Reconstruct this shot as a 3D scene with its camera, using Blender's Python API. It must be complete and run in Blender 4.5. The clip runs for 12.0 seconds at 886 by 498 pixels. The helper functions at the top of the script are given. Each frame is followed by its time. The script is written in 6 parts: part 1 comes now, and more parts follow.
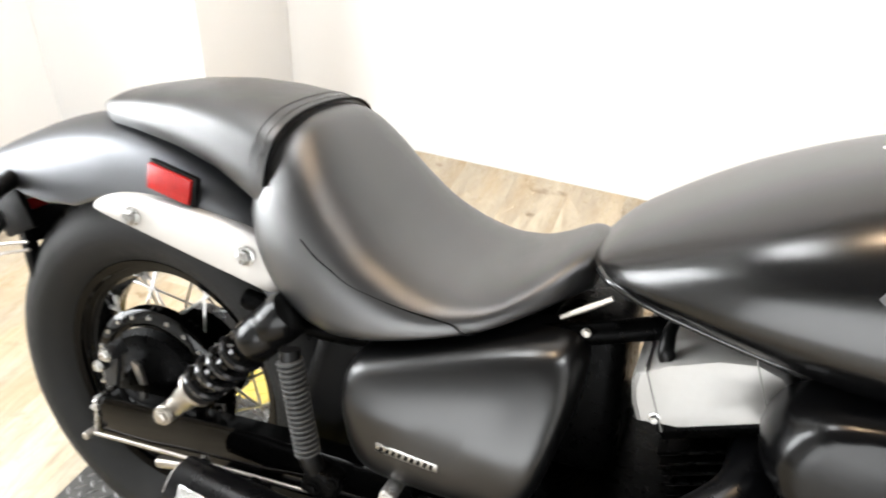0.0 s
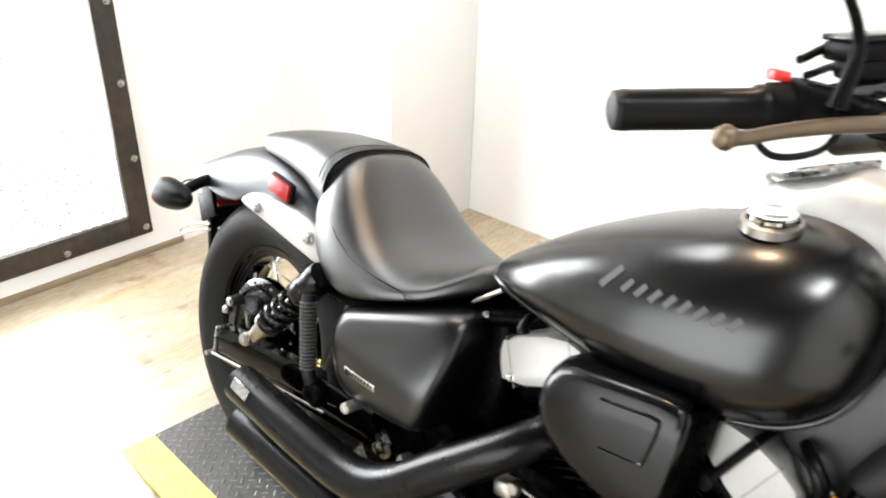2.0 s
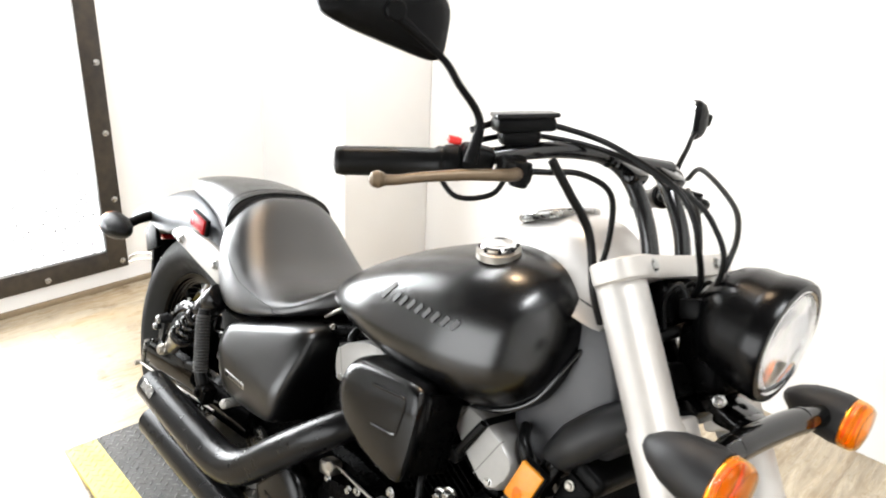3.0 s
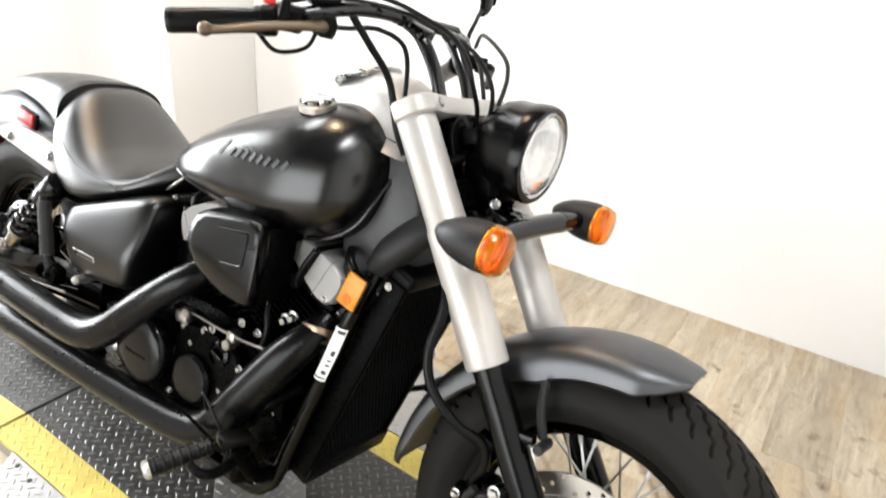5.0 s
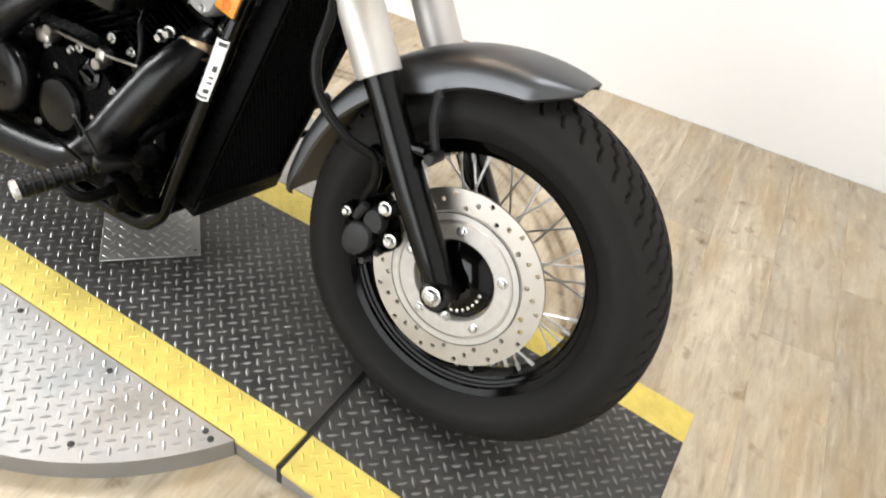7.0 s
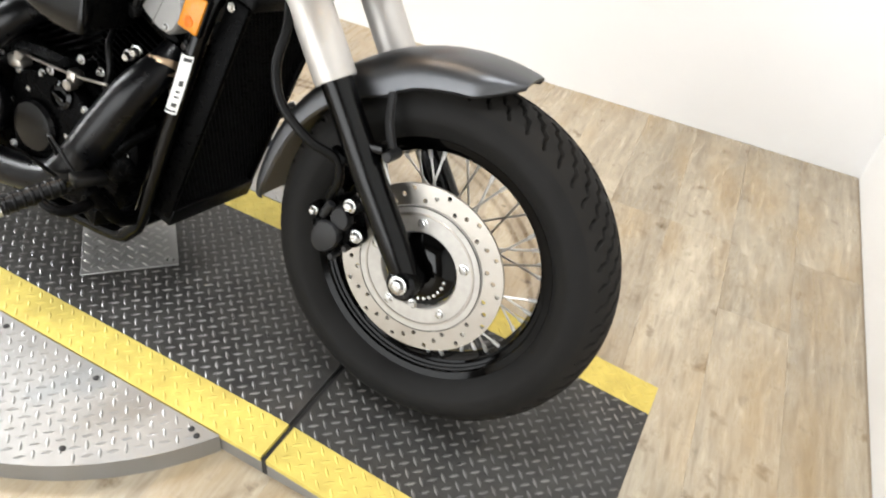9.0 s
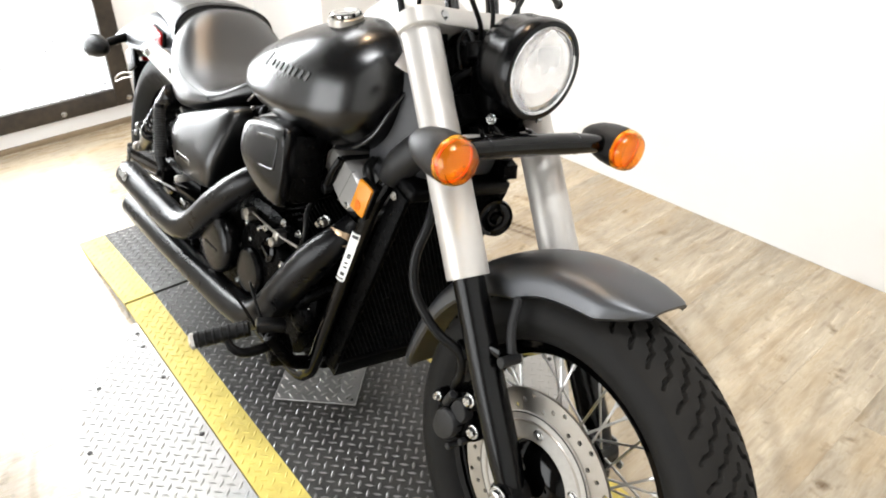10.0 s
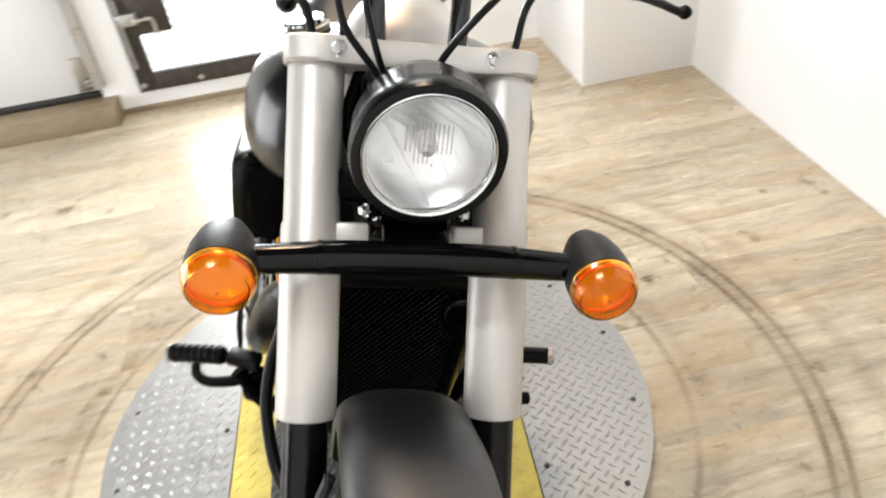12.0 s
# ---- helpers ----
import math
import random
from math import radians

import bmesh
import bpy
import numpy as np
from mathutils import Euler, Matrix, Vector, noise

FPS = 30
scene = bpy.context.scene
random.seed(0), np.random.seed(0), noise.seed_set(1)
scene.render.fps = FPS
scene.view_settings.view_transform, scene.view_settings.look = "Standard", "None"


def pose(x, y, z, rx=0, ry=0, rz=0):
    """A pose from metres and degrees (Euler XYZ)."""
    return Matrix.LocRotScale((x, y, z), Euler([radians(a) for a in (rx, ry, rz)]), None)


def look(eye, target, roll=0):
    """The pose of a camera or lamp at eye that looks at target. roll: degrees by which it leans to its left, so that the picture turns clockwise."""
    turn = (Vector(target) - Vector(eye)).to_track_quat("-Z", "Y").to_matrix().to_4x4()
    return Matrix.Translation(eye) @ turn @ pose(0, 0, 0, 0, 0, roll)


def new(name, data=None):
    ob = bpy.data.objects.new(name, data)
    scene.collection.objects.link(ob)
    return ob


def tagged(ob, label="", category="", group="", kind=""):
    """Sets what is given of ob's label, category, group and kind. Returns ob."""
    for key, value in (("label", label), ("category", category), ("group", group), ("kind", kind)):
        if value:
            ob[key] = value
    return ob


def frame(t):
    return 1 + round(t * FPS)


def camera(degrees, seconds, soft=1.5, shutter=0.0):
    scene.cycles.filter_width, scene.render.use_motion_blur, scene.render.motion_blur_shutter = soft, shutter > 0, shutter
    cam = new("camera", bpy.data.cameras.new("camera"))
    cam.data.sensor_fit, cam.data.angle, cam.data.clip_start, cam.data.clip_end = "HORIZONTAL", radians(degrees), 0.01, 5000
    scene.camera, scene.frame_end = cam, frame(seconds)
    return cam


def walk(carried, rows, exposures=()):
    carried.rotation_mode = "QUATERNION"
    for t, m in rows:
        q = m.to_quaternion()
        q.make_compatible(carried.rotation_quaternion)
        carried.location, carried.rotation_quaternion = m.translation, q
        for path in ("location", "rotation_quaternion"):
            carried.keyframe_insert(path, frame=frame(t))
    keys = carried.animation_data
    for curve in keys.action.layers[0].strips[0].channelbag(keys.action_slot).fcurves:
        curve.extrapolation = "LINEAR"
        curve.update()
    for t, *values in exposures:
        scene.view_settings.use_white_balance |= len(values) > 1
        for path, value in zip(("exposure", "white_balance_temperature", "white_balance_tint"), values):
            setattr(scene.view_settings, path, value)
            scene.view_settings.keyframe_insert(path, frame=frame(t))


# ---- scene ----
cam = camera(62.4, 12.0, soft=1.9, shutter=0.3)
PATH = [
    (0, (0.729, -0.626, 1.23), (0.124, 0.866, 0.044), 3.1),
    (0.5, (0.81, -0.689, 1.28), (-0.146, 0.696, 0.201), 0.2),
    (1, (0.956, -0.653, 1.294), (-0.237, 0.61, 0.303), 3.2),
    (1.5, (1.082, -0.659, 1.291), (-0.202, 0.528, 0.321), 0.8),
    (2, (1.285, -0.744, 1.303), (0.032, 0.51, 0.377), 1.7),
    (2.5, (1.49, -0.762, 1.35), (0.219, 0.506, 0.468), 0.2),
    (3, (1.686, -0.692, 1.379), (0.333, 0.556, 0.597), 3.0),
    (3.2, (1.729, -0.68, 1.387), (0.355, 0.559, 0.628), 1.5),
    (4.8, (1.888, -0.839, 1.363), (0.863, 0.633, 0.477), 4.7),
    (5, (1.89, -0.855, 1.345), (0.912, 0.622, 0.416), 4.8),
    (5.5, (1.908, -0.861, 1.283), (1.045, 0.589, 0.209), 6.3),
    (6, (1.927, -0.853, 1.245), (1.177, 0.576, 0.065), 7.8),
    (6.5, (1.94, -0.862, 1.219), (1.29, 0.555, -0.034), 10.1),
    (7, (1.965, -0.875, 1.187), (1.366, 0.521, -0.114), 11.4),
    (7.2, (1.972, -0.878, 1.18), (1.403, 0.503, -0.15), 11.6),
    (8.8, (2.025, -0.924, 1.203), (1.486, 0.502, -0.092), 10.2),
    (9, (2.027, -0.925, 1.219), (1.46, 0.503, -0.061), 9.1),
    (9.5, (2.073, -0.791, 1.278), (1.12, 0.532, 0.119), 4.8),
    (10, (2.174, -0.656, 1.333), (0.856, 0.383, 0.245), -0.0),
    (10.5, (2.177, -0.503, 1.314), (0.844, 0.448, 0.165), -1.1),
    (11, (2.08, -0.248, 1.307), (0.798, 0.656, 0.066), -0.8),
    (11.5, (2.038, -0.093, 1.277), (0.607, 0.434, -0.017), -7.9),
    (11.7, (2.001, -0.015, 1.261), (0.43, 0.405, 0.097), -6.9),
    (12, (2.038, 0.128, 1.305), (0.435, 0.202, 0.111), -8.0),
]
walk(cam, [(t, look(eye, target, roll)) for t, eye, target, roll in PATH],
     exposures=((0, 0.10), (2, 0.08), (5, 0.0), (7, -0.02), (10, -0.02), (11, -0.14), (12, -0.16)))

# ---- world and light ----
ROOM = pose(0, 0, 0, 0, 0, 4.0)
world = bpy.data.worlds.new("sky")
scene.world = world
world.use_nodes = True
wn = world.node_tree.nodes
sky = wn.new("ShaderNodeTexSky")
sky.sky_type, sky.sun_disc, sky.sun_elevation, sky.sun_rotation = "NISHITA", False, radians(40), radians(250)
world.node_tree.links.new(sky.outputs[0], wn["Background"].inputs[0])
wn["Background"].inputs[1].default_value = 0.12


def area_lamp(name, m, width, height, power, colour):
    data = bpy.data.lights.new(name, "AREA")
    data.shape, data.size, data.size_y, data.energy, data.color = "RECTANGLE", width, height, power, colour
    ob = new(name, data)
    ob.matrix_world = m
    return ob


# daylight in the grille door's opening, two white ceiling fixtures and a warm lamp
area_lamp("window_daylight", ROOM @ look((-1.33, -0.34, 1.23), (2, -0.34, 1.23)), 0.86, 1.80, 138, (0.95, 0.98, 1.0))
area_lamp("ceiling_lamp", ROOM @ look((-0.45, 0.35, 2.84), (-0.45, 0.35, 0)), 0.26, 0.8, 30, (0.96, 0.98, 1.0))
area_lamp("ceiling_lamp", ROOM @ look((1.80, -0.40, 2.84), (1.80, -0.40, 0)), 0.26, 0.8, 40, (0.96, 0.98, 1.0))
# added light: an unseen window assumed behind the camera, brightens the bike's right flank
area_lamp("assumed_window_daylight", ROOM @ look((0.40, -2.86, 0.92), (0.40, 2, 0.9)), 2.6, 1.6, 88, (0.95, 0.98, 1.0))
area_lamp("warm_lamp", ROOM @ look((0.42, 0.32, 2.80), (0.42, 0.32, 0)), 0.16, 0.16, 24, (1.0, 0.72, 0.46))


# ---- materials ----
def surface(name, a, b=None, rough=0.5, metal=0.0, scale=30.0, spread=0.5, bump=0.0, bump_scale=200.0, rough_var=0.0,
            stretch=(1, 1, 1), coat=0.0, trans=0.0, ior=1.5, emit=None, piece=0.0, spec=0.5):
    """Noise at two scales mixes the colours a and b; a finer noise gives relief; piece: how far the pieces differ."""
    m = bpy.data.materials.new(name)
    m.use_nodes = True
    n, link = m.node_tree.nodes, m.node_tree.links.new
    p = n["Principled BSDF"]
    b = b or tuple(c * 0.75 for c in a)
    co = n.new("ShaderNodeTexCoord")
    mp = n.new("ShaderNodeMapping")
    mp.inputs["Scale"].default_value = stretch
    link(co.outputs["Object"], mp.inputs["Vector"])
    big, small = n.new("ShaderNodeTexNoise"), n.new("ShaderNodeTexNoise")
    big.inputs["Scale"].default_value, small.inputs["Scale"].default_value = scale * 0.17, scale
    big.inputs["Detail"].default_value, small.inputs["Detail"].default_value = 3, 6
    for t in (big, small):
        link(mp.outputs[0], t.inputs["Vector"])
    mean = n.new("ShaderNodeMath")
    mean.operation = "MULTIPLY_ADD"
    mean.inputs[1].default_value = 0.6
    link(small.outputs[0], mean.inputs[0])
    half = n.new("ShaderNodeMath")
    half.operation = "MULTIPLY"
    half.inputs[1].default_value = 0.4
    link(big.outputs[0], half.inputs[0])
    link(half.outputs[0], mean.inputs[2])
    ramp = n.new("ShaderNodeMapRange")
    ramp.inputs["From Min"].default_value, ramp.inputs["From Max"].default_value = 0.5 - spread * 0.5, 0.5 + spread * 0.5
    link(mean.outputs[0], ramp.inputs[0])
    mix = n.new("ShaderNodeMix")
    mix.data_type = "RGBA"
    mix.inputs["A"].default_value, mix.inputs["B"].default_value = (*a, 1), (*b, 1)
    link(ramp.outputs[0], mix.inputs["Factor"])
    out = mix.outputs["Result"]
    if piece:
        info, hsv, mr = n.new("ShaderNodeObjectInfo"), n.new("ShaderNodeHueSaturation"), n.new("ShaderNodeMapRange")
        mr.inputs["To Min"].default_value, mr.inputs["To Max"].default_value = 1 - piece, 1 + piece
        link(info.outputs["Random"], mr.inputs[0])
        link(mr.outputs[0], hsv.inputs["Value"])
        link(out, hsv.inputs["Color"])
        out = hsv.outputs[0]
    link(out, p.inputs["Base Color"])
    p.inputs["Metallic"].default_value, p.inputs["Roughness"].default_value = metal, rough
    p.inputs["Coat Weight"].default_value, p.inputs["Transmission Weight"].default_value, p.inputs["IOR"].default_value = coat, trans, ior
    p.inputs["Coat Roughness"].default_value = 0.08
    p.inputs["Specular IOR Level"].default_value = spec
    if rough_var:
        rr = n.new("ShaderNodeMapRange")
        rr.inputs["From Min"].default_value, rr.inputs["From Max"].default_value = 0.3, 0.7
        rr.inputs["To Min"].default_value, rr.inputs["To Max"].default_value = max(0.02, rough - rough_var), rough + rough_var
        link(small.outputs[0], rr.inputs[0])
        link(rr.outputs[0], p.inputs["Roughness"])
    if bump:
        fine, bp = n.new("ShaderNodeTexNoise"), n.new("ShaderNodeBump")
        fine.inputs["Scale"].default_value, fine.inputs["Detail"].default_value = bump_scale, 4
        bp.inputs["Strength"].default_value, bp.inputs["Distance"].default_value = bump, 0.002
        link(mp.outputs[0], fine.inputs["Vector"])
        link(fine.outputs[0], bp.inputs["Height"])
        link(bp.outputs[0], p.inputs["Normal"])
    if emit:
        p.inputs["Emission Color"].default_value, p.inputs["Emission Strength"].default_value = (*emit[0], 1), emit[1]
    return m


SATIN = surface("satin_black_paint", (0.0010, 0.0010, 0.0011), (0.0018, 0.0018, 0.0019), 0.23, 0.0, 60, 0.6, 0.02, 900, 0.015, spec=0.20)
TANK = surface("tank_paint", (0.0008, 0.0008, 0.0009), (0.0012, 0.0012, 0.0013), 0.25, 0.0, 60, 0.6, 0.0, 900, 0.006, spec=0.50)
CLEANER = surface("air_cleaner_paint", (0.0008, 0.0008, 0.0009), (0.0012, 0.0012, 0.0013), 0.24, 0.0, 60, 0.6, 0.0, 900, 0.006, spec=0.26)
FENDER = surface("fender_paint", (0.088, 0.090, 0.095), (0.102, 0.104, 0.109), 0.43, 1.0, 60, 0.6, 0.0, 900, 0.01, spec=0.3)
LEATHER = surface("seat_vinyl", (0.0030, 0.0030, 0.0031), (0.0050, 0.0049, 0.0050), 0.35, 0.0, 90, 0.6, 0.16, 1400, 0.03, spec=0.90)
SIDE = surface("side_cover_paint", (0.0010, 0.0010, 0.0011), (0.0018, 0.0018, 0.0019), 0.30, 0.0, 60, 0.6, 0.0, spec=0.55)
GLOSS = surface("gloss_black_paint", (0.0006, 0.0006, 0.0006), (0.0010, 0.0010, 0.0010), 0.08, 0.0, 40, 0.6, 0.0, 300, 0.02, spec=0.20)
ENGINE = surface("engine_black", (0.0004, 0.0004, 0.0004), (0.0010, 0.0010, 0.0010), 0.30, 0.0, 80, 0.6, 0.25, 500, 0.08, spec=0.025)
PLASTIC = surface("black_plastic", (0.0010, 0.0010, 0.0011), (0.0018, 0.0018, 0.0019), 0.36, 0.0, 80, 0.6, 0.25, 900, 0.06, spec=0.07)
EXHAUST = surface("matt_exhaust_black", (0.0010, 0.0010, 0.0012), (0.0018, 0.0018, 0.0022), 0.28, 0.0, 50, 0.6, 0.03, 700, 0.01, spec=0.19)
RUBBER = surface("tyre_rubber", (0.0105, 0.0103, 0.0100), (0.0165, 0.0161, 0.0155), 0.55, 0.0, 40, 0.6, 0.30, 500, 0.08, spec=0.06)
DUSTY = surface("dusty_tread_rubber", (0.0115, 0.0107, 0.0097), (0.0190, 0.0178, 0.0162), 0.62, 0.0, 46, 0.55, 0.25, 500, 0.10, spec=0.07)
RIM = surface("wheel_rim_black", (0.0005, 0.0005, 0.0005), (0.0009, 0.0009, 0.0009), 0.06, 0.0, 40, 0.6, 0.0, 300, 0.015, spec=0.10)
HOSE = surface("hose_rubber", (0.0015, 0.0015, 0.0015), (0.0028, 0.0028, 0.0028), 0.34, 0.0, 40, 0.6, 0.1, 400, 0.06, spec=0.14)
SILVER = surface("silver_paint", (0.37, 0.354, 0.332), (0.42, 0.403, 0.381), 0.50, 0.40, 80, 0.6, 0.04, 900, 0.04)
FORKPAINT = surface("fork_silver_paint", (0.43, 0.412, 0.386), (0.48, 0.460, 0.432), 0.45, 0.50, 80, 0.6, 0.04, 900, 0.04)
ALLOY = surface("bare_alloy", (0.38, 0.37, 0.352), (0.46, 0.45, 0.43), 0.34, 0.85, 60, 0.6, 0.12, 500, 0.08)
STEEL = surface("brake_steel", (0.27, 0.25, 0.225), (0.35, 0.33, 0.30), 0.36, 0.95, 40, 0.6, 0.10, 900, 0.08)
CHROME = surface("chrome", (0.62, 0.62, 0.62), (0.55, 0.55, 0.55), 0.08, 1.0, 40, 0.6, 0.0, 300, 0.04)
ZINC = surface("zinc_bolts", (0.44, 0.44, 0.43), (0.34, 0.34, 0.33), 0.28, 1.0, 90, 0.6, 0.0, 300, 0.08)
BRASS = surface("heat_tinted_steel", (0.42, 0.30, 0.18), (0.30, 0.22, 0.16), 0.35, 0.9, 90, 0.6, 0.1, 400, 0.08)
HEADCOVER = surface("head_cover_silver", (0.245, 0.238, 0.228), (0.29, 0.282, 0.271), 0.38, 0.45, 80, 0.6, 0.04, 900, 0.04)
CONSOLE = surface("console_silver_paint", (0.42, 0.41, 0.395), (0.48, 0.468, 0.45), 0.36, 0.55, 80, 0.6, 0.04, 900, 0.04)
AMBERGLASS = surface("clear_amber_plastic", (1.0, 0.52, 0.045), (1.0, 0.48, 0.04), 0.10, 0.0, 90, 0.6, 0.0, trans=1.0, ior=1.4)
LEVER = surface("brown_anodised_lever", (0.085, 0.060, 0.036), (0.12, 0.086, 0.053), 0.40, 0.6, 60, 0.6, 0.08, 900, 0.06)
ORANGE = surface("amber_lens", (0.80, 0.19, 0.003), (0.50, 0.085, 0.002), 0.14, 0.0, 90, 0.6, 0.55, 160, 0.03, spec=0.25)
AMBER = surface("amber_reflector", (0.62, 0.235, 0.010), (0.50, 0.175, 0.008), 0.16, 0.0, 90, 0.6, 0.5, 420, 0.03, spec=0.4)
RED = surface("red_reflector", (0.34, 0.008, 0.008), (0.20, 0.004, 0.004), 0.16, 0.0, 90, 0.6, 0.6, 420, 0.03, spec=0.3)
REDSW = surface("red_switch", (0.60, 0.02, 0.015), (0.5, 0.015, 0.012), 0.35)
GLASS = surface("lamp_glass", (1, 1, 1), (0.99, 0.99, 0.99), 0.0, 0.0, trans=1.0, ior=1.35)
FLUTE = surface("moulded_glass_ribs", (0.50, 0.50, 0.50), (0.44, 0.44, 0.44), 0.15, 0.0, trans=0.5)
MIRROR = surface("mirror_glass", (0.85, 0.86, 0.86), (0.82, 0.83, 0.83), 0.02, 1.0)
LETTER = surface("tank_mark_grey", (0.085, 0.085, 0.088), (0.068, 0.068, 0.070), 0.5, 0.0, spec=0.2)
PAPER = surface("label_paper", (0.75, 0.75, 0.73), (0.68, 0.68, 0.66), 0.5)
INK = surface("label_ink", (0.02, 0.02, 0.02), (0.03, 0.03, 0.03), 0.5)
REFLECTOR = surface("aluminised_reflector", (0.95, 0.95, 0.95), (0.93, 0.93, 0.93), 0.30, 0.9, 40, 0.6, 0.0, 300, 0.03)
FARWALL = surface("brown_grey_wall", (0.16, 0.14, 0.12), (0.12, 0.105, 0.09), 0.6, 0.0, 5)
GREYPLASTIC = surface("grey_plastic", (0.030, 0.030, 0.032), (0.042, 0.042, 0.044), 0.42, 0.0, 80, 0.6, 0.15, 900, 0.05, spec=0.35)
GREYP = surface("grey_rubber", (0.030, 0.030, 0.029), (0.020, 0.020, 0.020), 0.50, 0.0, 60, 0.6, 0.2, 400, 0.08, spec=0.3)

WALL = surface("white_wall_paint", (0.79, 0.79, 0.785), (0.76, 0.76, 0.755), 0.55, 0.0, 6, 0.7, 0.12, 180, 0.05)
PANEL = surface("off_white_door_panel", (0.60, 0.60, 0.595), (0.55, 0.55, 0.545), 0.5, 0.0, 6, 0.6, 0.1, 300, 0.05)
CEIL = surface("dark_ceiling", (0.07, 0.068, 0.066), (0.05, 0.049, 0.048), 0.7, 0.0, 8, 0.7, 0.1, 200)
FRAME = surface("dark_steel_frame", (0.020, 0.020, 0.020), (0.065, 0.052, 0.040), 0.42, 0.4, 30, 0.42, 0.2, 300, 0.10)
MESH = surface("expanded_metal", (0.05, 0.048, 0.046), (0.09, 0.085, 0.08), 0.4, 0.6, 60)
DECK = surface("worn_black_tread_plate", (0.024, 0.0238, 0.0232), (0.070, 0.067, 0.061), 0.50, 0.20, 26, 0.46, 0.35, 420, 0.12, spec=0.3)
TREAD = surface("worn_black_tread_lugs", (0.048, 0.048, 0.047), (0.215, 0.210, 0.202), 0.36, 0.45, 40, 0.50, 0.2, 420, 0.12)
YELLOW = surface("worn_yellow_paint", (0.69, 0.560, 0.130), (0.48, 0.372, 0.090), 0.55, 0.0, 30, 0.42, 0.3, 420, 0.10, spec=0.3)
SPOKE = surface("stainless_spokes", (0.66, 0.66, 0.65), (0.55, 0.55, 0.54), 0.30, 0.75, 60)
CARRIER = surface("brushed_alloy", (0.42, 0.405, 0.38), (0.36, 0.345, 0.32), 0.50, 0.65, 90, 0.5, 0.15, 700, 0.06)
BAR = surface("gloss_black_bar", (0.010, 0.010, 0.0105), (0.015, 0.015, 0.0155), 0.14, 0.4, 60, 0.6, 0.0, 300, 0.03, spec=0.7)
CAST = surface("dull_cast_black", (0.008, 0.008, 0.0085), (0.014, 0.014, 0.0145), 0.45, 0.0, 80, 0.6, 0.25, 700, 0.06, spec=0.25)
JOINT = surface("grey_joint", (0.12, 0.118, 0.112), (0.09, 0.088, 0.084), 0.6)
PLATE = surface("bare_tread_plate", (0.25, 0.247, 0.240), (0.315, 0.312, 0.304), 0.44, 0.62, 20, 0.55, 0.2, 420, 0.10)
DARKGAP = surface("dark_gap_rubber", (0.010, 0.010, 0.010), (0.016, 0.015, 0.014), 0.7)
GROUT = surface("floor_base", (0.30, 0.245, 0.18), (0.24, 0.195, 0.14), 0.8)
STEPWOOD = surface("threshold_wood", (0.27, 0.21, 0.135), (0.18, 0.138, 0.088), 0.5, 0.0, 18, 0.45, 0.2, 260, 0.06, stretch=(3, 1, 3))


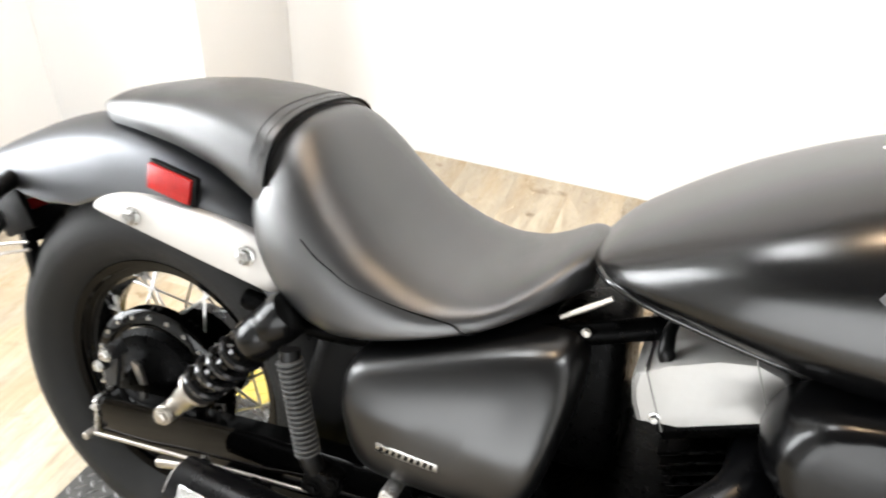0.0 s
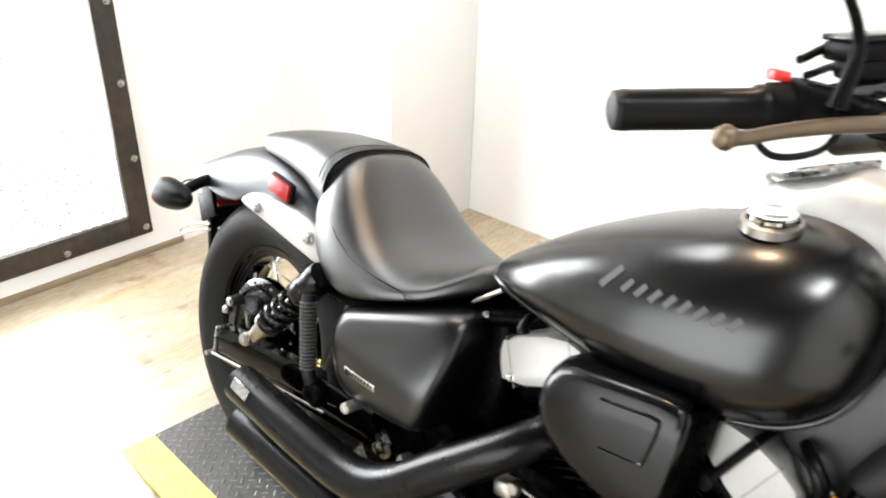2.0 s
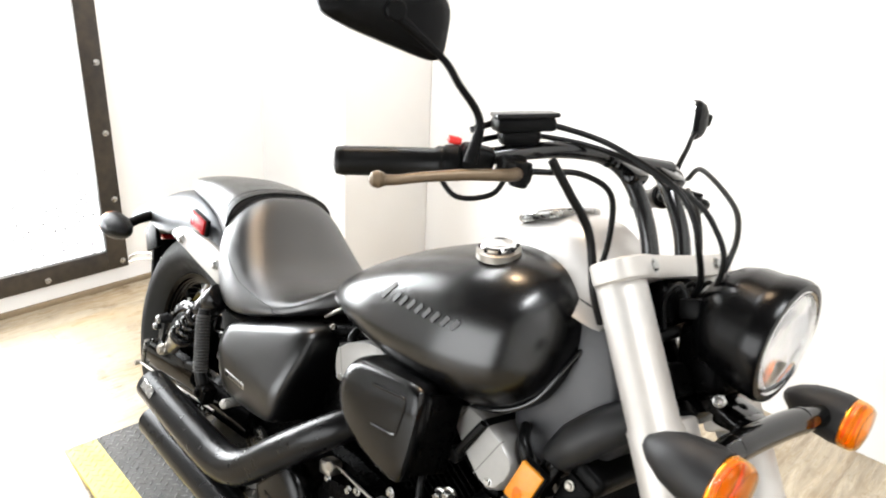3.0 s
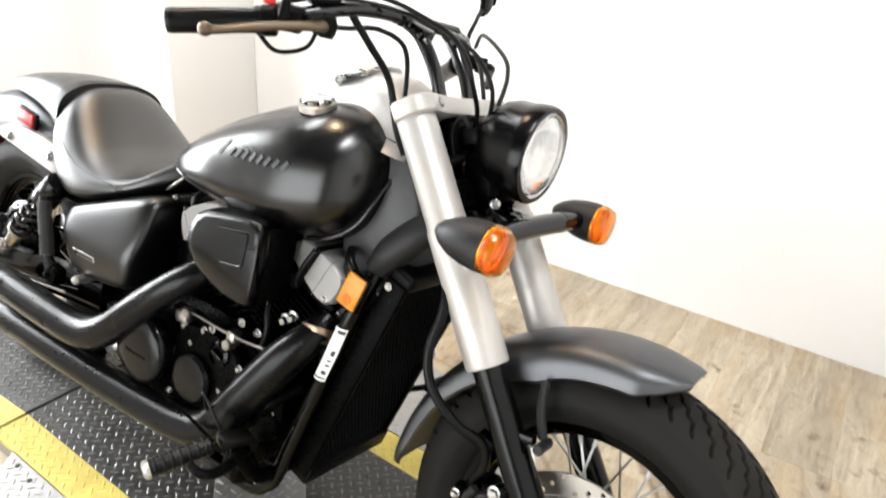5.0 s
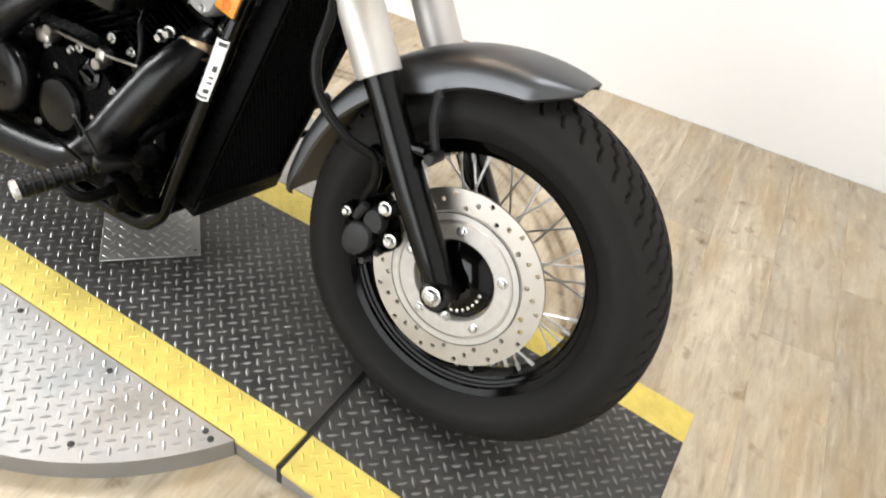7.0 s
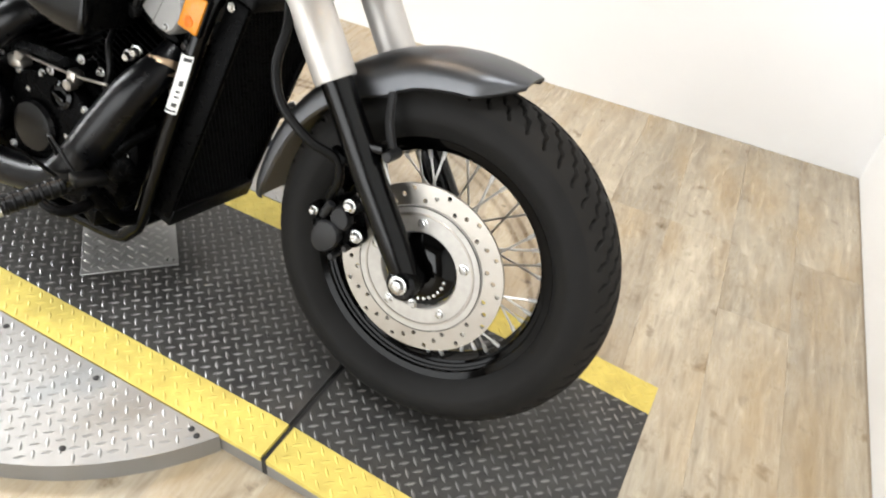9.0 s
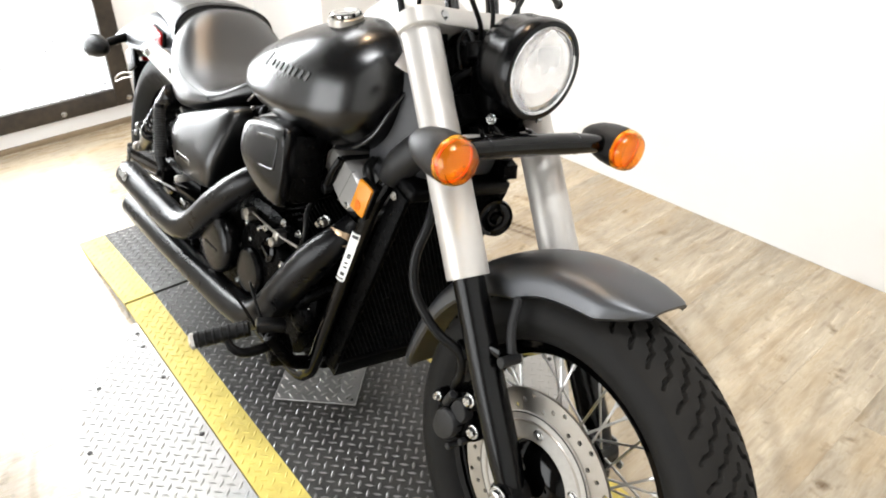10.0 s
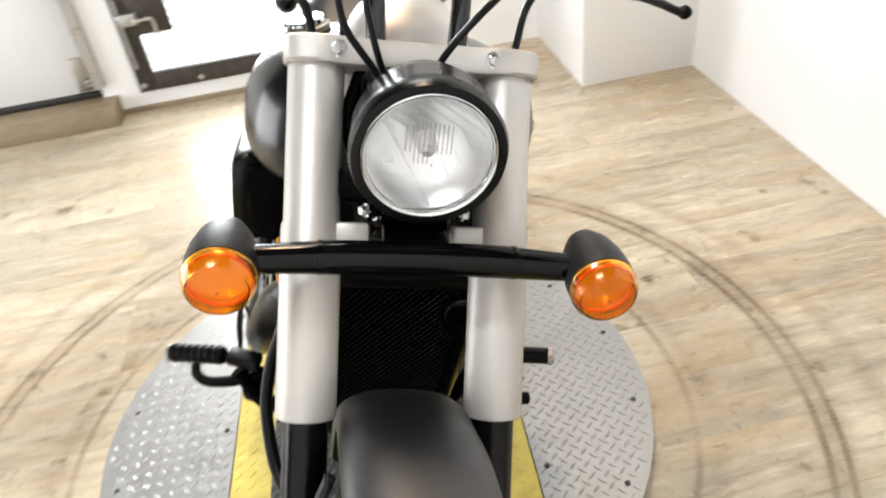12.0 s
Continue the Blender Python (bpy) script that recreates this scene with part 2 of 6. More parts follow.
def plank_wood():
    """Pale oak vinyl plank: streaks along the plank, soft blotches and small dark knots, each plank a little apart."""
    m = surface("pale_oak_plank", (0.520, 0.456, 0.347), (0.248, 0.200, 0.141), 0.29, 0.0, 24, 0.34, 0.15, 240, 0.08,
                stretch=(3.0, 0.42, 1), piece=0.12)
    n, link = m.node_tree.nodes, m.node_tree.links.new
    p = n["Principled BSDF"]
    source = p.inputs["Base Color"].links[0].from_socket
    co, info = n.new("ShaderNodeTexCoord"), n.new("ShaderNodeObjectInfo")
    move = n.new("ShaderNodeVectorMath")
    move.operation = "ADD"
    link(co.outputs["Object"], move.inputs[0])
    times = n.new("ShaderNodeVectorMath")
    times.operation = "SCALE"
    times.inputs[0].default_value, times.inputs["Scale"].default_value = (7.0, 13.0, 3.0), 1.0
    link(info.outputs["Random"], times.inputs["Scale"])
    link(times.outputs[0], move.inputs[1])
    for t in [t for t in n if t.bl_idname == "ShaderNodeMapping"]:
        link(move.outputs[0], t.inputs["Vector"])
    knots = n.new("ShaderNodeTexNoise")
    knots.inputs["Scale"].default_value, knots.inputs["Detail"].default_value = 13.0, 6
    link(move.outputs[0], knots.inputs["Vector"])
    ramp = n.new("ShaderNodeMapRange")
    ramp.inputs["From Min"].default_value, ramp.inputs["From Max"].default_value = 0.63, 0.75
    link(knots.outputs[0], ramp.inputs[0])
    mix = n.new("ShaderNodeMix")
    mix.data_type = "RGBA"
    mix.inputs["B"].default_value = (0.14, 0.095, 0.05, 1)
    link(ramp.outputs[0], mix.inputs["Factor"])
    link(source, mix.inputs["A"])
    # broad golden patches across the boards
    patch, gold, keep_gold, along = n.new("ShaderNodeTexNoise"), n.new("ShaderNodeMix"), n.new("ShaderNodeMapRange"), n.new("ShaderNodeMapping")
    along.inputs["Scale"].default_value = (2.6, 0.8, 1.0)
    link(co.outputs["Object"], along.inputs["Vector"])
    shift = n.new("ShaderNodeVectorMath")
    shift.operation = "ADD"
    link(along.outputs[0], shift.inputs[0])
    link(info.outputs["Location"], shift.inputs[1])
    patch.inputs["Scale"].default_value, patch.inputs["Detail"].default_value = 2.2, 5
    link(shift.outputs[0], patch.inputs["Vector"])
    keep_gold.inputs["From Min"].default_value, keep_gold.inputs["From Max"].default_value, keep_gold.inputs["To Max"].default_value = 0.46, 0.66, 0.55
    link(patch.outputs[0], keep_gold.inputs[0])
    gold.data_type = "RGBA"
    gold.inputs["B"].default_value = (0.36, 0.255, 0.130, 1)
    link(keep_gold.outputs[0], gold.inputs["Factor"])
    link(mix.outputs["Result"], gold.inputs["A"])
    # worn brown arcs left by the turntable's castors
    round_ = n.new("ShaderNodeTexCoord")
    round_.name = "turntable_coordinates"
    flat = n.new("ShaderNodeVectorMath")
    flat.operation = "MULTIPLY_ADD"
    flat.inputs[1].default_value, flat.inputs[2].default_value = (1, 1, 0), (-0.90, 0.02, 0)
    link(round_.outputs["Object"], flat.inputs[0])
    size = n.new("ShaderNodeVectorMath")
    size.operation = "LENGTH"
    link(flat.outputs[0], size.inputs[0])
    rough_n = n.new("ShaderNodeTexNoise")
    rough_n.inputs["Scale"].default_value, rough_n.inputs["Detail"].default_value = 5.0, 6
    link(round_.outputs["Object"], rough_n.inputs["Vector"])
    total = None
    for radius, width, strength in ((0.950, 0.016, 0.95), (0.986, 0.016, 0.95), (0.97, 0.060, 0.45), (0.745, 0.045, 0.40), (0.70, 0.014, 0.6), (0.83, 0.18, 0.28), (1.10, 0.03, 0.25)):
        away, soft = n.new("ShaderNodeMath"), n.new("ShaderNodeMapRange")
        away.operation = "SUBTRACT"
        away.inputs[1].default_value = radius
        link(size.outputs["Value"], away.inputs[0])
        ab = n.new("ShaderNodeMath")
        ab.operation = "ABSOLUTE"
        link(away.outputs[0], ab.inputs[0])
        soft.inputs["From Min"].default_value, soft.inputs["From Max"].default_value = width, width * 0.2
        soft.inputs["To Min"].default_value, soft.inputs["To Max"].default_value = 0.0, strength
        link(ab.outputs[0], soft.inputs[0])
        if total is None:
            total = soft.outputs[0]
        else:
            more = n.new("ShaderNodeMath")
            more.operation = "MAXIMUM"
            link(total, more.inputs[0])
            link(soft.outputs[0], more.inputs[1])
            total = more.outputs[0]
    broken = n.new("ShaderNodeMapRange")
    broken.inputs["From Min"].default_value, broken.inputs["From Max"].default_value = 0.32, 0.62
    broken.inputs["To Min"].default_value, broken.inputs["To Max"].default_value = 0.40, 1.0
    link(rough_n.outputs[0], broken.inputs[0])
    amount = n.new("ShaderNodeMath")
    amount.operation = "MULTIPLY"
    link(total, amount.inputs[0])
    link(broken.outputs[0], amount.inputs[1])
    worn = n.new("ShaderNodeMix")
    worn.data_type = "RGBA"
    worn.inputs["B"].default_value = (0.125, 0.082, 0.039, 1)
    link(amount.outputs[0], worn.inputs["Factor"])
    link(gold.outputs["Result"], worn.inputs["A"])
    fleck, keep, more_dirt = n.new("ShaderNodeTexNoise"), n.new("ShaderNodeMapRange"), n.new("ShaderNodeMath")
    fleck.inputs["Scale"].default_value, fleck.inputs["Detail"].default_value = 26.0, 8
    link(round_.outputs["Object"], fleck.inputs["Vector"])
    keep.inputs["From Min"].default_value, keep.inputs["From Max"].default_value = 0.60, 0.70
    link(fleck.outputs[0], keep.inputs[0])
    more_dirt.operation = "MULTIPLY_ADD"
    more_dirt.inputs[1].default_value, more_dirt.inputs[2].default_value = 0.75, 0.22
    link(total, more_dirt.inputs[0])
    dirt = n.new("ShaderNodeMath")
    dirt.operation = "MULTIPLY"
    link(keep.outputs[0], dirt.inputs[0])
    link(more_dirt.outputs[0], dirt.inputs[1])
    grime = n.new("ShaderNodeMix")
    grime.data_type = "RGBA"
    grime.inputs["B"].default_value = (0.07, 0.05, 0.032, 1)
    link(dirt.outputs[0], grime.inputs["Factor"])
    link(worn.outputs["Result"], grime.inputs["A"])
    link(grime.outputs["Result"], p.inputs["Base Color"])
    return m


PLANK = plank_wood()
GLOW = surface("bright_daylight", (0.9, 0.9, 0.9), emit=((1.0, 0.99, 0.98), 1.0))


# ---- shapes: each gives (verts, faces) ----
def grid(P, wu=False, wv=False):
    P = np.asarray(P, float)
    n, m = P.shape[:2]
    F = [(i * m + j, ((i + 1) % n) * m + j, ((i + 1) % n) * m + (j + 1) % m, i * m + (j + 1) % m)
         for i in range(n if wu else n - 1) for j in range(m if wv else m - 1)]
    return [tuple(v) for v in P.reshape(-1, 3)], F


def join(*shapes):
    V, F = [], []
    for v, f in shapes:
        k = len(V)
        V += list(v)
        F += [tuple(i + k for i in q) for q in f]
    return V, F


def moved(g, m):
    return [tuple(m @ Vector(v)) for v in g[0]], g[1]


def loft(rings, caps=True, closed=False):
    V, F = grid(np.asarray(rings, float), closed, True)
    m = len(rings[0])
    if caps and not closed:
        F = F + [tuple(range(m - 1, -1, -1)), tuple(range(len(V) - m, len(V)))]
    return V, [tuple(reversed(f)) for f in F]


def curve(pts, steps=6):
    """A smooth line through points."""
    P = [Vector(p) for p in pts]
    P = [2 * P[0] - P[1]] + P + [2 * P[-1] - P[-2]]
    out = []
    for i in range(1, len(P) - 2):
        a, b, c, d = P[i - 1:i + 3]
        for k in range(steps):
            t = k / steps
            out.append(0.5 * ((2 * b) + (c - a) * t + (2 * a - 5 * b + 4 * c - d) * t * t + (3 * b - a - 3 * c + d) * t ** 3))
    return out + [P[-2]]


def tube(pts, r, seg=12, steps=6, caps=True):
    """A round tube through points; r: one radius or one for each point."""
    P = curve(pts, steps) if steps > 1 else [Vector(p) for p in pts]
    rs = np.interp(np.linspace(0, 1, len(P)), np.linspace(0, 1, len(r)), r) if isinstance(r, (list, tuple)) else [r] * len(P)
    rings, side = [], None
    for i, p in enumerate(P):
        d = (P[min(i + 1, len(P) - 1)] - P[max(i - 1, 0)]).normalized()
        side = side - d * side.dot(d) if side is not None else d.orthogonal()
        side.normalize()
        up = d.cross(side)
        rings.append([p + float(rs[i]) * (math.cos(a) * side + math.sin(a) * up) for a in np.linspace(0, 2 * math.pi, seg, endpoint=False)])
    return loft(rings, caps)


def rod(a, b, r, seg=16, r2=None):
    """A straight round bar with softened ends."""
    a, b = Vector(a), Vector(b)
    d, e = (b - a), min(r, r2 or r) * 0.18
    n = d.normalized()
    r2 = r2 or r
    return lathe(a, n, [(r - e, 0), (r, e), (r2, d.length - e), (r2 - e, d.length)], seg)


def lathe(o, axis, prof, seg=32, arc=None, hollow=False):
    """prof (radius, height) turned about axis through o."""
    o, n = Vector(o), Vector(axis).normalized()
    s = n.orthogonal().normalized()
    if abs(n.y) > 0.99:
        s = Vector((1, 0, 0))
    u = n.cross(s)
    angles = np.linspace(*arc, seg) if arc else np.linspace(0, 2 * math.pi, seg, endpoint=False)
    rings = [[o + n * h + max(r, 1e-5) * (math.cos(a) * s + math.sin(a) * u) for a in angles] for r, h in prof]
    if arc:
        return grid(rings)
    if hollow:
        return grid(rings, True, True)
    return loft(rings, True)


def box(c, s, rot=(0, 0, 0), bev=0.004, seg=2):
    bm = bmesh.new()
    bmesh.ops.create_cube(bm, size=1, matrix=Matrix.Diagonal((*s, 1)))
    if bev:
        bmesh.ops.bevel(bm, geom=bm.edges[:], offset=min(bev, 0.45 * min(s)), segments=seg, affect="EDGES", profile=0.5)
    m = pose(*c, *rot)
    V = [tuple(m @ v.co) for v in bm.verts]
    bm.verts.index_update()
    F = [tuple(v.index for v in f.verts) for f in bm.faces]
    bm.free()
    return V, F


def rounded(poly, times=2):
    P = [np.array(p, float) for p in poly]
    for _ in range(times):
        P = [q for i in range(len(P)) for q in (0.75 * P[i] + 0.25 * P[(i + 1) % len(P)], 0.25 * P[i] + 0.75 * P[(i + 1) % len(P)])]
    return P


def prism(poly, levels, times=2, centre=None):
    """An (x, z) outline with rounded corners, carried along y: levels are (y, scale) or (y, scale, dx, dz)."""
    P = np.array(rounded(poly, times)) if times else np.array(poly, float)
    c = np.mean(P, axis=0) if centre is None else np.array(centre)
    rings = []
    for y, k, *d in levels:
        q = c + (P - c) * k + (np.array(d) if d else 0)
        rings.append([(x, y, z) for x, z in q])
    area = sum(P[i][0] * P[(i + 1) % len(P)][1] - P[(i + 1) % len(P)][0] * P[i][1] for i in range(len(P)))
    g = loft(rings)
    up = (area > 0) == (levels[-1][0] > levels[0][0])
    return (g[0], [tuple(reversed(f)) for f in g[1]]) if not up else g


def part(name, g, material, parent=None, label="", sharp=38, weld=False):
    me = bpy.data.meshes.new(name)
    me.from_pydata([tuple(v) for v in g[0]], [], g[1])
    me.validate()
    bm = bmesh.new()
    bm.from_mesh(me)
    if weld:
        bmesh.ops.remove_doubles(bm, verts=bm.verts, dist=0.00003)
    bmesh.ops.recalc_face_normals(bm, faces=bm.faces)
    bm.to_mesh(me)
    bm.free()
    me.materials.append(material)
    me.polygons.foreach_set("use_smooth", [True] * len(me.polygons))
    me.set_sharp_from_angle(angle=radians(sharp))
    ob = new(name, me)
    ob.parent = parent
    if label:
        ob["label"] = label
    return ob


def bolt(p, axis, r=0.008, h=0.006):
    """A hexagon head on a washer."""
    return join(lathe(p, axis, [(r * 1.35, 0), (r * 1.35, h * 0.25), (r * 1.2, h * 0.3)], 16),
                lathe(p, axis, [(r, h * 0.2), (r, h * 0.85), (r * 0.8, h), (r * 0.4, h)], 6))


# ---- the room ----
U0, U1, V0, V1, HIGH = -1.17, 2.575, -2.9, 1.416, 2.9


def structure(name, g, material, label, category, m=ROOM):
    ob = part(name, g, material)
    ob.matrix_world = m
    return tagged(ob, label, category, kind="structure")


def slab(u0, u1, v0, v1, z0, z1, bev=0.0):
    return box(((u0 + u1) / 2, (v0 + v1) / 2, (z0 + z1) / 2), (u1 - u0, v1 - v0, z1 - z0), bev=bev)


floor = structure("floor", slab(U0 - 0.4, U1 + 0.1, V0 - 0.1, V1 + 0.1, -0.08, -0.003), GROUT, "pale oak plank floor with worn tyre marks", "floor")
# the ceiling is out of view and kept dark to lower bounced light
structure("ceiling", slab(U0 - 0.1, U1 + 0.1, V0 - 0.1, V1 + 0.1, HIGH, HIGH + 0.1), CEIL, "unseen ceiling, kept dark to hold down bounced light", "ceiling")
structure("wall_long", slab(U0 - 0.12, U1 + 0.12, V1, V1 + 0.12, -0.08, HIGH), WALL, "smooth white painted showroom wall", "wall")
structure("wall_front", slab(U1, U1 + 0.12, V0, V1, -0.08, HIGH), WALL, "white painted end wall", "wall")
S0, S1, SZ0, SZ1 = -0.93, 1.73, 0.10, 1.74           # the assumed window's opening, out of view
# this wall is unseen too, dark so that black paint reflects little
structure("wall_back", join(
    slab(U0 - 0.12, S0, V0 - 0.12, V0, -0.08, HIGH), slab(S1, U1 + 0.12, V0 - 0.12, V0, -0.08, HIGH),
    slab(S0, S1, V0 - 0.12, V0, -0.08, SZ0), slab(S0, S1, V0 - 0.12, V0, SZ1, HIGH)), FARWALL, "unseen brown-grey wall, kept dark, with an assumed wide window", "wall")
structure("backdrop_assumed_window", slab(S0 - 0.3, S1 + 0.3, V0 - 0.5, V0 - 0.48, 0.0, 2.8), GLOW, "bright glow outside the assumed window, out of view", "backdrop")
W0, W1, WZ0, WZ1 = -0.79, 0.210, 0.148, 2.15          # the grille door's opening
D0, D1, DZ0, DZ1 = -2.4, -1.02, 0.09, 2.25           # the garage door's opening
structure("wall_window", join(
    slab(U0 - 0.14, U0, W1, V1, -0.08, HIGH), slab(U0 - 0.14, U0, W0, W1, -0.08, WZ0), slab(U0 - 0.14, U0, W0, W1, WZ1, HIGH),
    slab(U0 - 0.14, U0, D1, W0, -0.08, HIGH), slab(U0 - 0.14, U0, D0, D1, -0.08, 0.02), slab(U0 - 0.14, U0, D0, D1, DZ1, HIGH),
    slab(U0 - 0.14, U0, V0, D0, -0.08, HIGH)), WALL, "white painted wall with a grille door and a garage door", "wall")
structure("wall_pier", slab(U0, -0.578, 0.945, V1, -0.08, HIGH, 0.006), WALL, "white painted pier in the room's corner", "wall pier")
structure("baseboard", slab(U0, U0 + 0.012, D1 + 0.062, 0.40, 0.0, 0.022, 0.002), STEPWOOD, "low wooden strip along the wall's foot", "baseboard")
structure("backdrop", join(slab(U0 - 0.90, U0 - 0.88, -2.0, 1.3, -0.1, 2.8), slab(U0 - 0.88, U0 - 0.145, -2.0, 1.3, -0.1, -0.08)), GLOW, "overexposed daylight outside the grille door", "backdrop")

# planks: rows run across the room, ends staggered
random.seed(4)
wide, long = 0.178, 1.22
plank_mesh = {}


def plank(u, v, length):
    key = round(length, 3)
    if key not in plank_mesh:
        ob = part("plank", box((0, 0, -0.0035), (wide - 0.0002, length - 0.0002, 0.007), bev=0.0002, seg=1), PLANK, floor)
        plank_mesh[key] = ob.data
    else:
        ob = new("plank", plank_mesh[key])
        ob.parent = floor
    ob.location = (u, v, random.uniform(-0.0003, 0.0))


rows = int((U1 - U0) / wide) + 1
for i in range(rows):
    u = U0 + (i + 0.5) * wide
    if u > U1:
        break
    v = V1 - 0.002 - random.choice((0.3, 0.61, 0.92, 1.22))
    plank(u, (v + V1 - 0.002) / 2, V1 - 0.002 - v)
    while v > V0 + 0.05:
        length = min(long, v - V0 - 0.002)
        plank(u, v - length / 2, length)
        v -= length

# ---- grille door ----
grille = tagged(new("grille_door"), "dark steel grille door with expanded metal mesh, bolted to the wall", "grille door")
grille.matrix_world = ROOM
FU = U0 + 0.012
fw = 0.078


def bar_part(name, v0, v1, z0, z1):
    return part(name, slab(FU - 0.012, FU + 0.016, v0, v1, z0, z1, 0.003), FRAME, grille)


stile = bar_part("stile", W1 - 0.01, W1 - 0.01 + fw, WZ0 - fw + 0.02, WZ1 + fw)
stile_l = bar_part("stile", W0 + 0.01 - fw, W0 + 0.01, WZ0 - fw + 0.02, WZ1 + fw)
rail = bar_part("bottom_rail", W0 + 0.01, W1 - 0.01, WZ0 - fw + 0.02, WZ0 + 0.02)
bar_part("top_rail", W0 + 0.01, W1 - 0.01, WZ1, WZ1 + fw)
for z in np.arange(WZ0 - 0.03, WZ1, 0.262):
    part("bolt", bolt((FU + 0.016, W1 + 0.045, z), (1, 0, 0), 0.009, 0.007), ZINC, stile)
    part("bolt", bolt((FU + 0.016, W0 - 0.045, z), (1, 0, 0), 0.009, 0.007), ZINC, stile_l)
for v in np.arange(W0 + 0.2, W1, 0.28):
    part("bolt", bolt((FU + 0.016, v, WZ0 - 0.035), (1, 0, 0), 0.009, 0.007), ZINC, rail)


def expanded_metal(v0, v1, z0, z1, pitch_v=0.036, pitch_z=0.017):
    """Zigzag strands that meet at their points."""
    V, F = [], []
    k = 0
    for row in range(int((z1 - z0) / pitch_z)):
        z = z0 + row * pitch_z
        s = 1 if row % 2 else -1
        n = int((v1 - v0) / (pitch_v / 2))
        for j in range(n + 1):
            v = v0 + j * pitch_v / 2
            zz = z + (pitch_z / 2) * (1 if (j % 2) else -1) * s
            for du, dz in ((0.0, -0.0021), (0.0028, 0.0), (0.0, 0.0021), (-0.0028, 0.0)):
                V.append((FU - 0.004 + du, v, zz + dz))
            if j:
                a = k + (j - 1) * 4
                F += [(a + q, a + (q + 1) % 4, a + 4 + (q + 1) % 4, a + 4 + q) for q in range(4)]
        k = len(V)
    return V, F


tagged(part("mesh_panel", expanded_metal(W0 + 0.01, W1 - 0.01, WZ0 + 0.02, WZ1), MESH, grille, "expanded metal mesh of flattened diamonds"), kind="stuff")
latch = part("lock_plate", slab(FU + 0.012, FU + 0.02, W0 + 0.0, W0 + 0.15, 0.335, 0.535, 0.003), FRAME, grille, "dark lock plate")
part("lock_case", box((FU + 0.036, W0 - 0.01, 0.41), (0.03, 0.08, 0.05), bev=0.006), ALLOY, latch)
part("handle", tube([(FU + 0.04, W0 + 0.02, 0.41), (FU + 0.07, W0 + 0.03, 0.41), (FU + 0.07, W0 + 0.08, 0.41), (FU + 0.05, W0 + 0.09, 0.39), (FU + 0.05, W0 + 0.09, 0.33)], 0.007, 10, 4), ALLOY, latch)
part("bolt_rod", rod((FU + 0.028, W0 - 0.045, 0.20), (FU + 0.028, W0 - 0.045, 1.9), 0.006), ALLOY, latch)

# ---- garage door beside it ----
garage = tagged(new("garage_door"), "closed white sectional garage door with a steel track", "garage door")
garage.matrix_world = ROOM
for k in range(4):
    z = DZ0 + 0.03 + k * 0.53
    panel = part("panel", slab(U0 - 0.05, U0 - 0.012, D0, D1 + 0.02, z, z + 0.525, 0.006), PANEL, garage)
    part("hinge", join(box((U0 + 0.001, D1 - 0.055, z + 0.085), (0.012, 0.055, 0.15), bev=0.003), box((U0 + 0.016, D1 - 0.02, z + 0.045), (0.03, 0.05, 0.05), bev=0.004), rod((U0 + 0.03, D1 - 0.04, z + 0.045), (U0 + 0.03, D1 + 0.02, z + 0.045), 0.014)), STEEL, panel, "galvanised hinge with roller")
part("bottom_seal", slab(U0 - 0.055, U0 - 0.005, D0, D1 + 0.02, DZ0 + 0.002, DZ0 + 0.03, 0.008), DARKGAP, garage, "black rubber seal")
part("track", join(slab(U0 + 0.002, U0 + 0.006, D1 - 0.015, D1 + 0.03, DZ0 + 0.06, 2.4), slab(U0 + 0.006, U0 + 0.045, D1 + 0.026, D1 + 0.03, DZ0 + 0.06, 2.4), slab(U0 + 0.041, U0 + 0.045, D1 - 0.012, D1 + 0.026, DZ0 + 0.06, 2.4)), ALLOY, garage, "galvanised steel track")
structure("door_threshold", slab(U0 - 0.14, U0 + 0.13, D0, D1 + 0.06, 0.0, DZ0, 0.004), STEPWOOD, "wooden threshold box below the garage door", "threshold")

# ---- ceiling fixtures ----
for u, v in ((-0.45, 0.35), (1.80, -0.40)):
    lamp = tagged(new("ceiling_light"), "long white ceiling fixture with a bright panel", "ceiling light", "ceiling fixtures")
    lamp.matrix_world = ROOM @ pose(u, v, HIGH)
    part("housing", join(slab(-0.17, -0.14, -0.45, 0.45, -0.06, 0), slab(0.14, 0.17, -0.45, 0.45, -0.06, 0), slab(-0.14, 0.14, -0.45, -0.42, -0.06, 0), slab(-0.14, 0.14, 0.42, 0.45, -0.06, 0)), WALL, lamp)
lamp = tagged(new("ceiling_light"), "small warm ceiling lamp in a square housing", "ceiling light")
lamp.matrix_world = ROOM @ pose(0.42, 0.32, HIGH)
part("housing", join(slab(-0.14, -0.12, -0.14, 0.14, -0.10, 0), slab(0.12, 0.14, -0.14, 0.14, -0.10, 0), slab(-0.12, 0.12, -0.14, -0.12, -0.10, 0), slab(-0.12, 0.12, 0.12, 0.14, -0.10, 0)), FRAME, lamp)

# ---- turntable platform: deck, two ramps, half-round side plates ----
DX0, DX1, DY0, DY1, DZ = 0.28, 1.512, -0.333, 0.292, 0.05
RX0, RX1 = -0.230, 2.105
CX, CY, CR = 0.90, -0.02, 0.605
STRIPE = 0.085
table = tagged(new("turntable_platform"), "round turntable with a black tread plate deck, ramps and yellow edges", "turntable")
PLANK.node_tree.nodes["turntable_coordinates"].object = table


def height(x):
    return DZ if DX0 <= x <= DX1 else (DZ * (x - RX0) / (DX0 - RX0) if x < DX0 else DZ * (RX1 - x) / (RX1 - DX1)) * 0.96 + 0.002


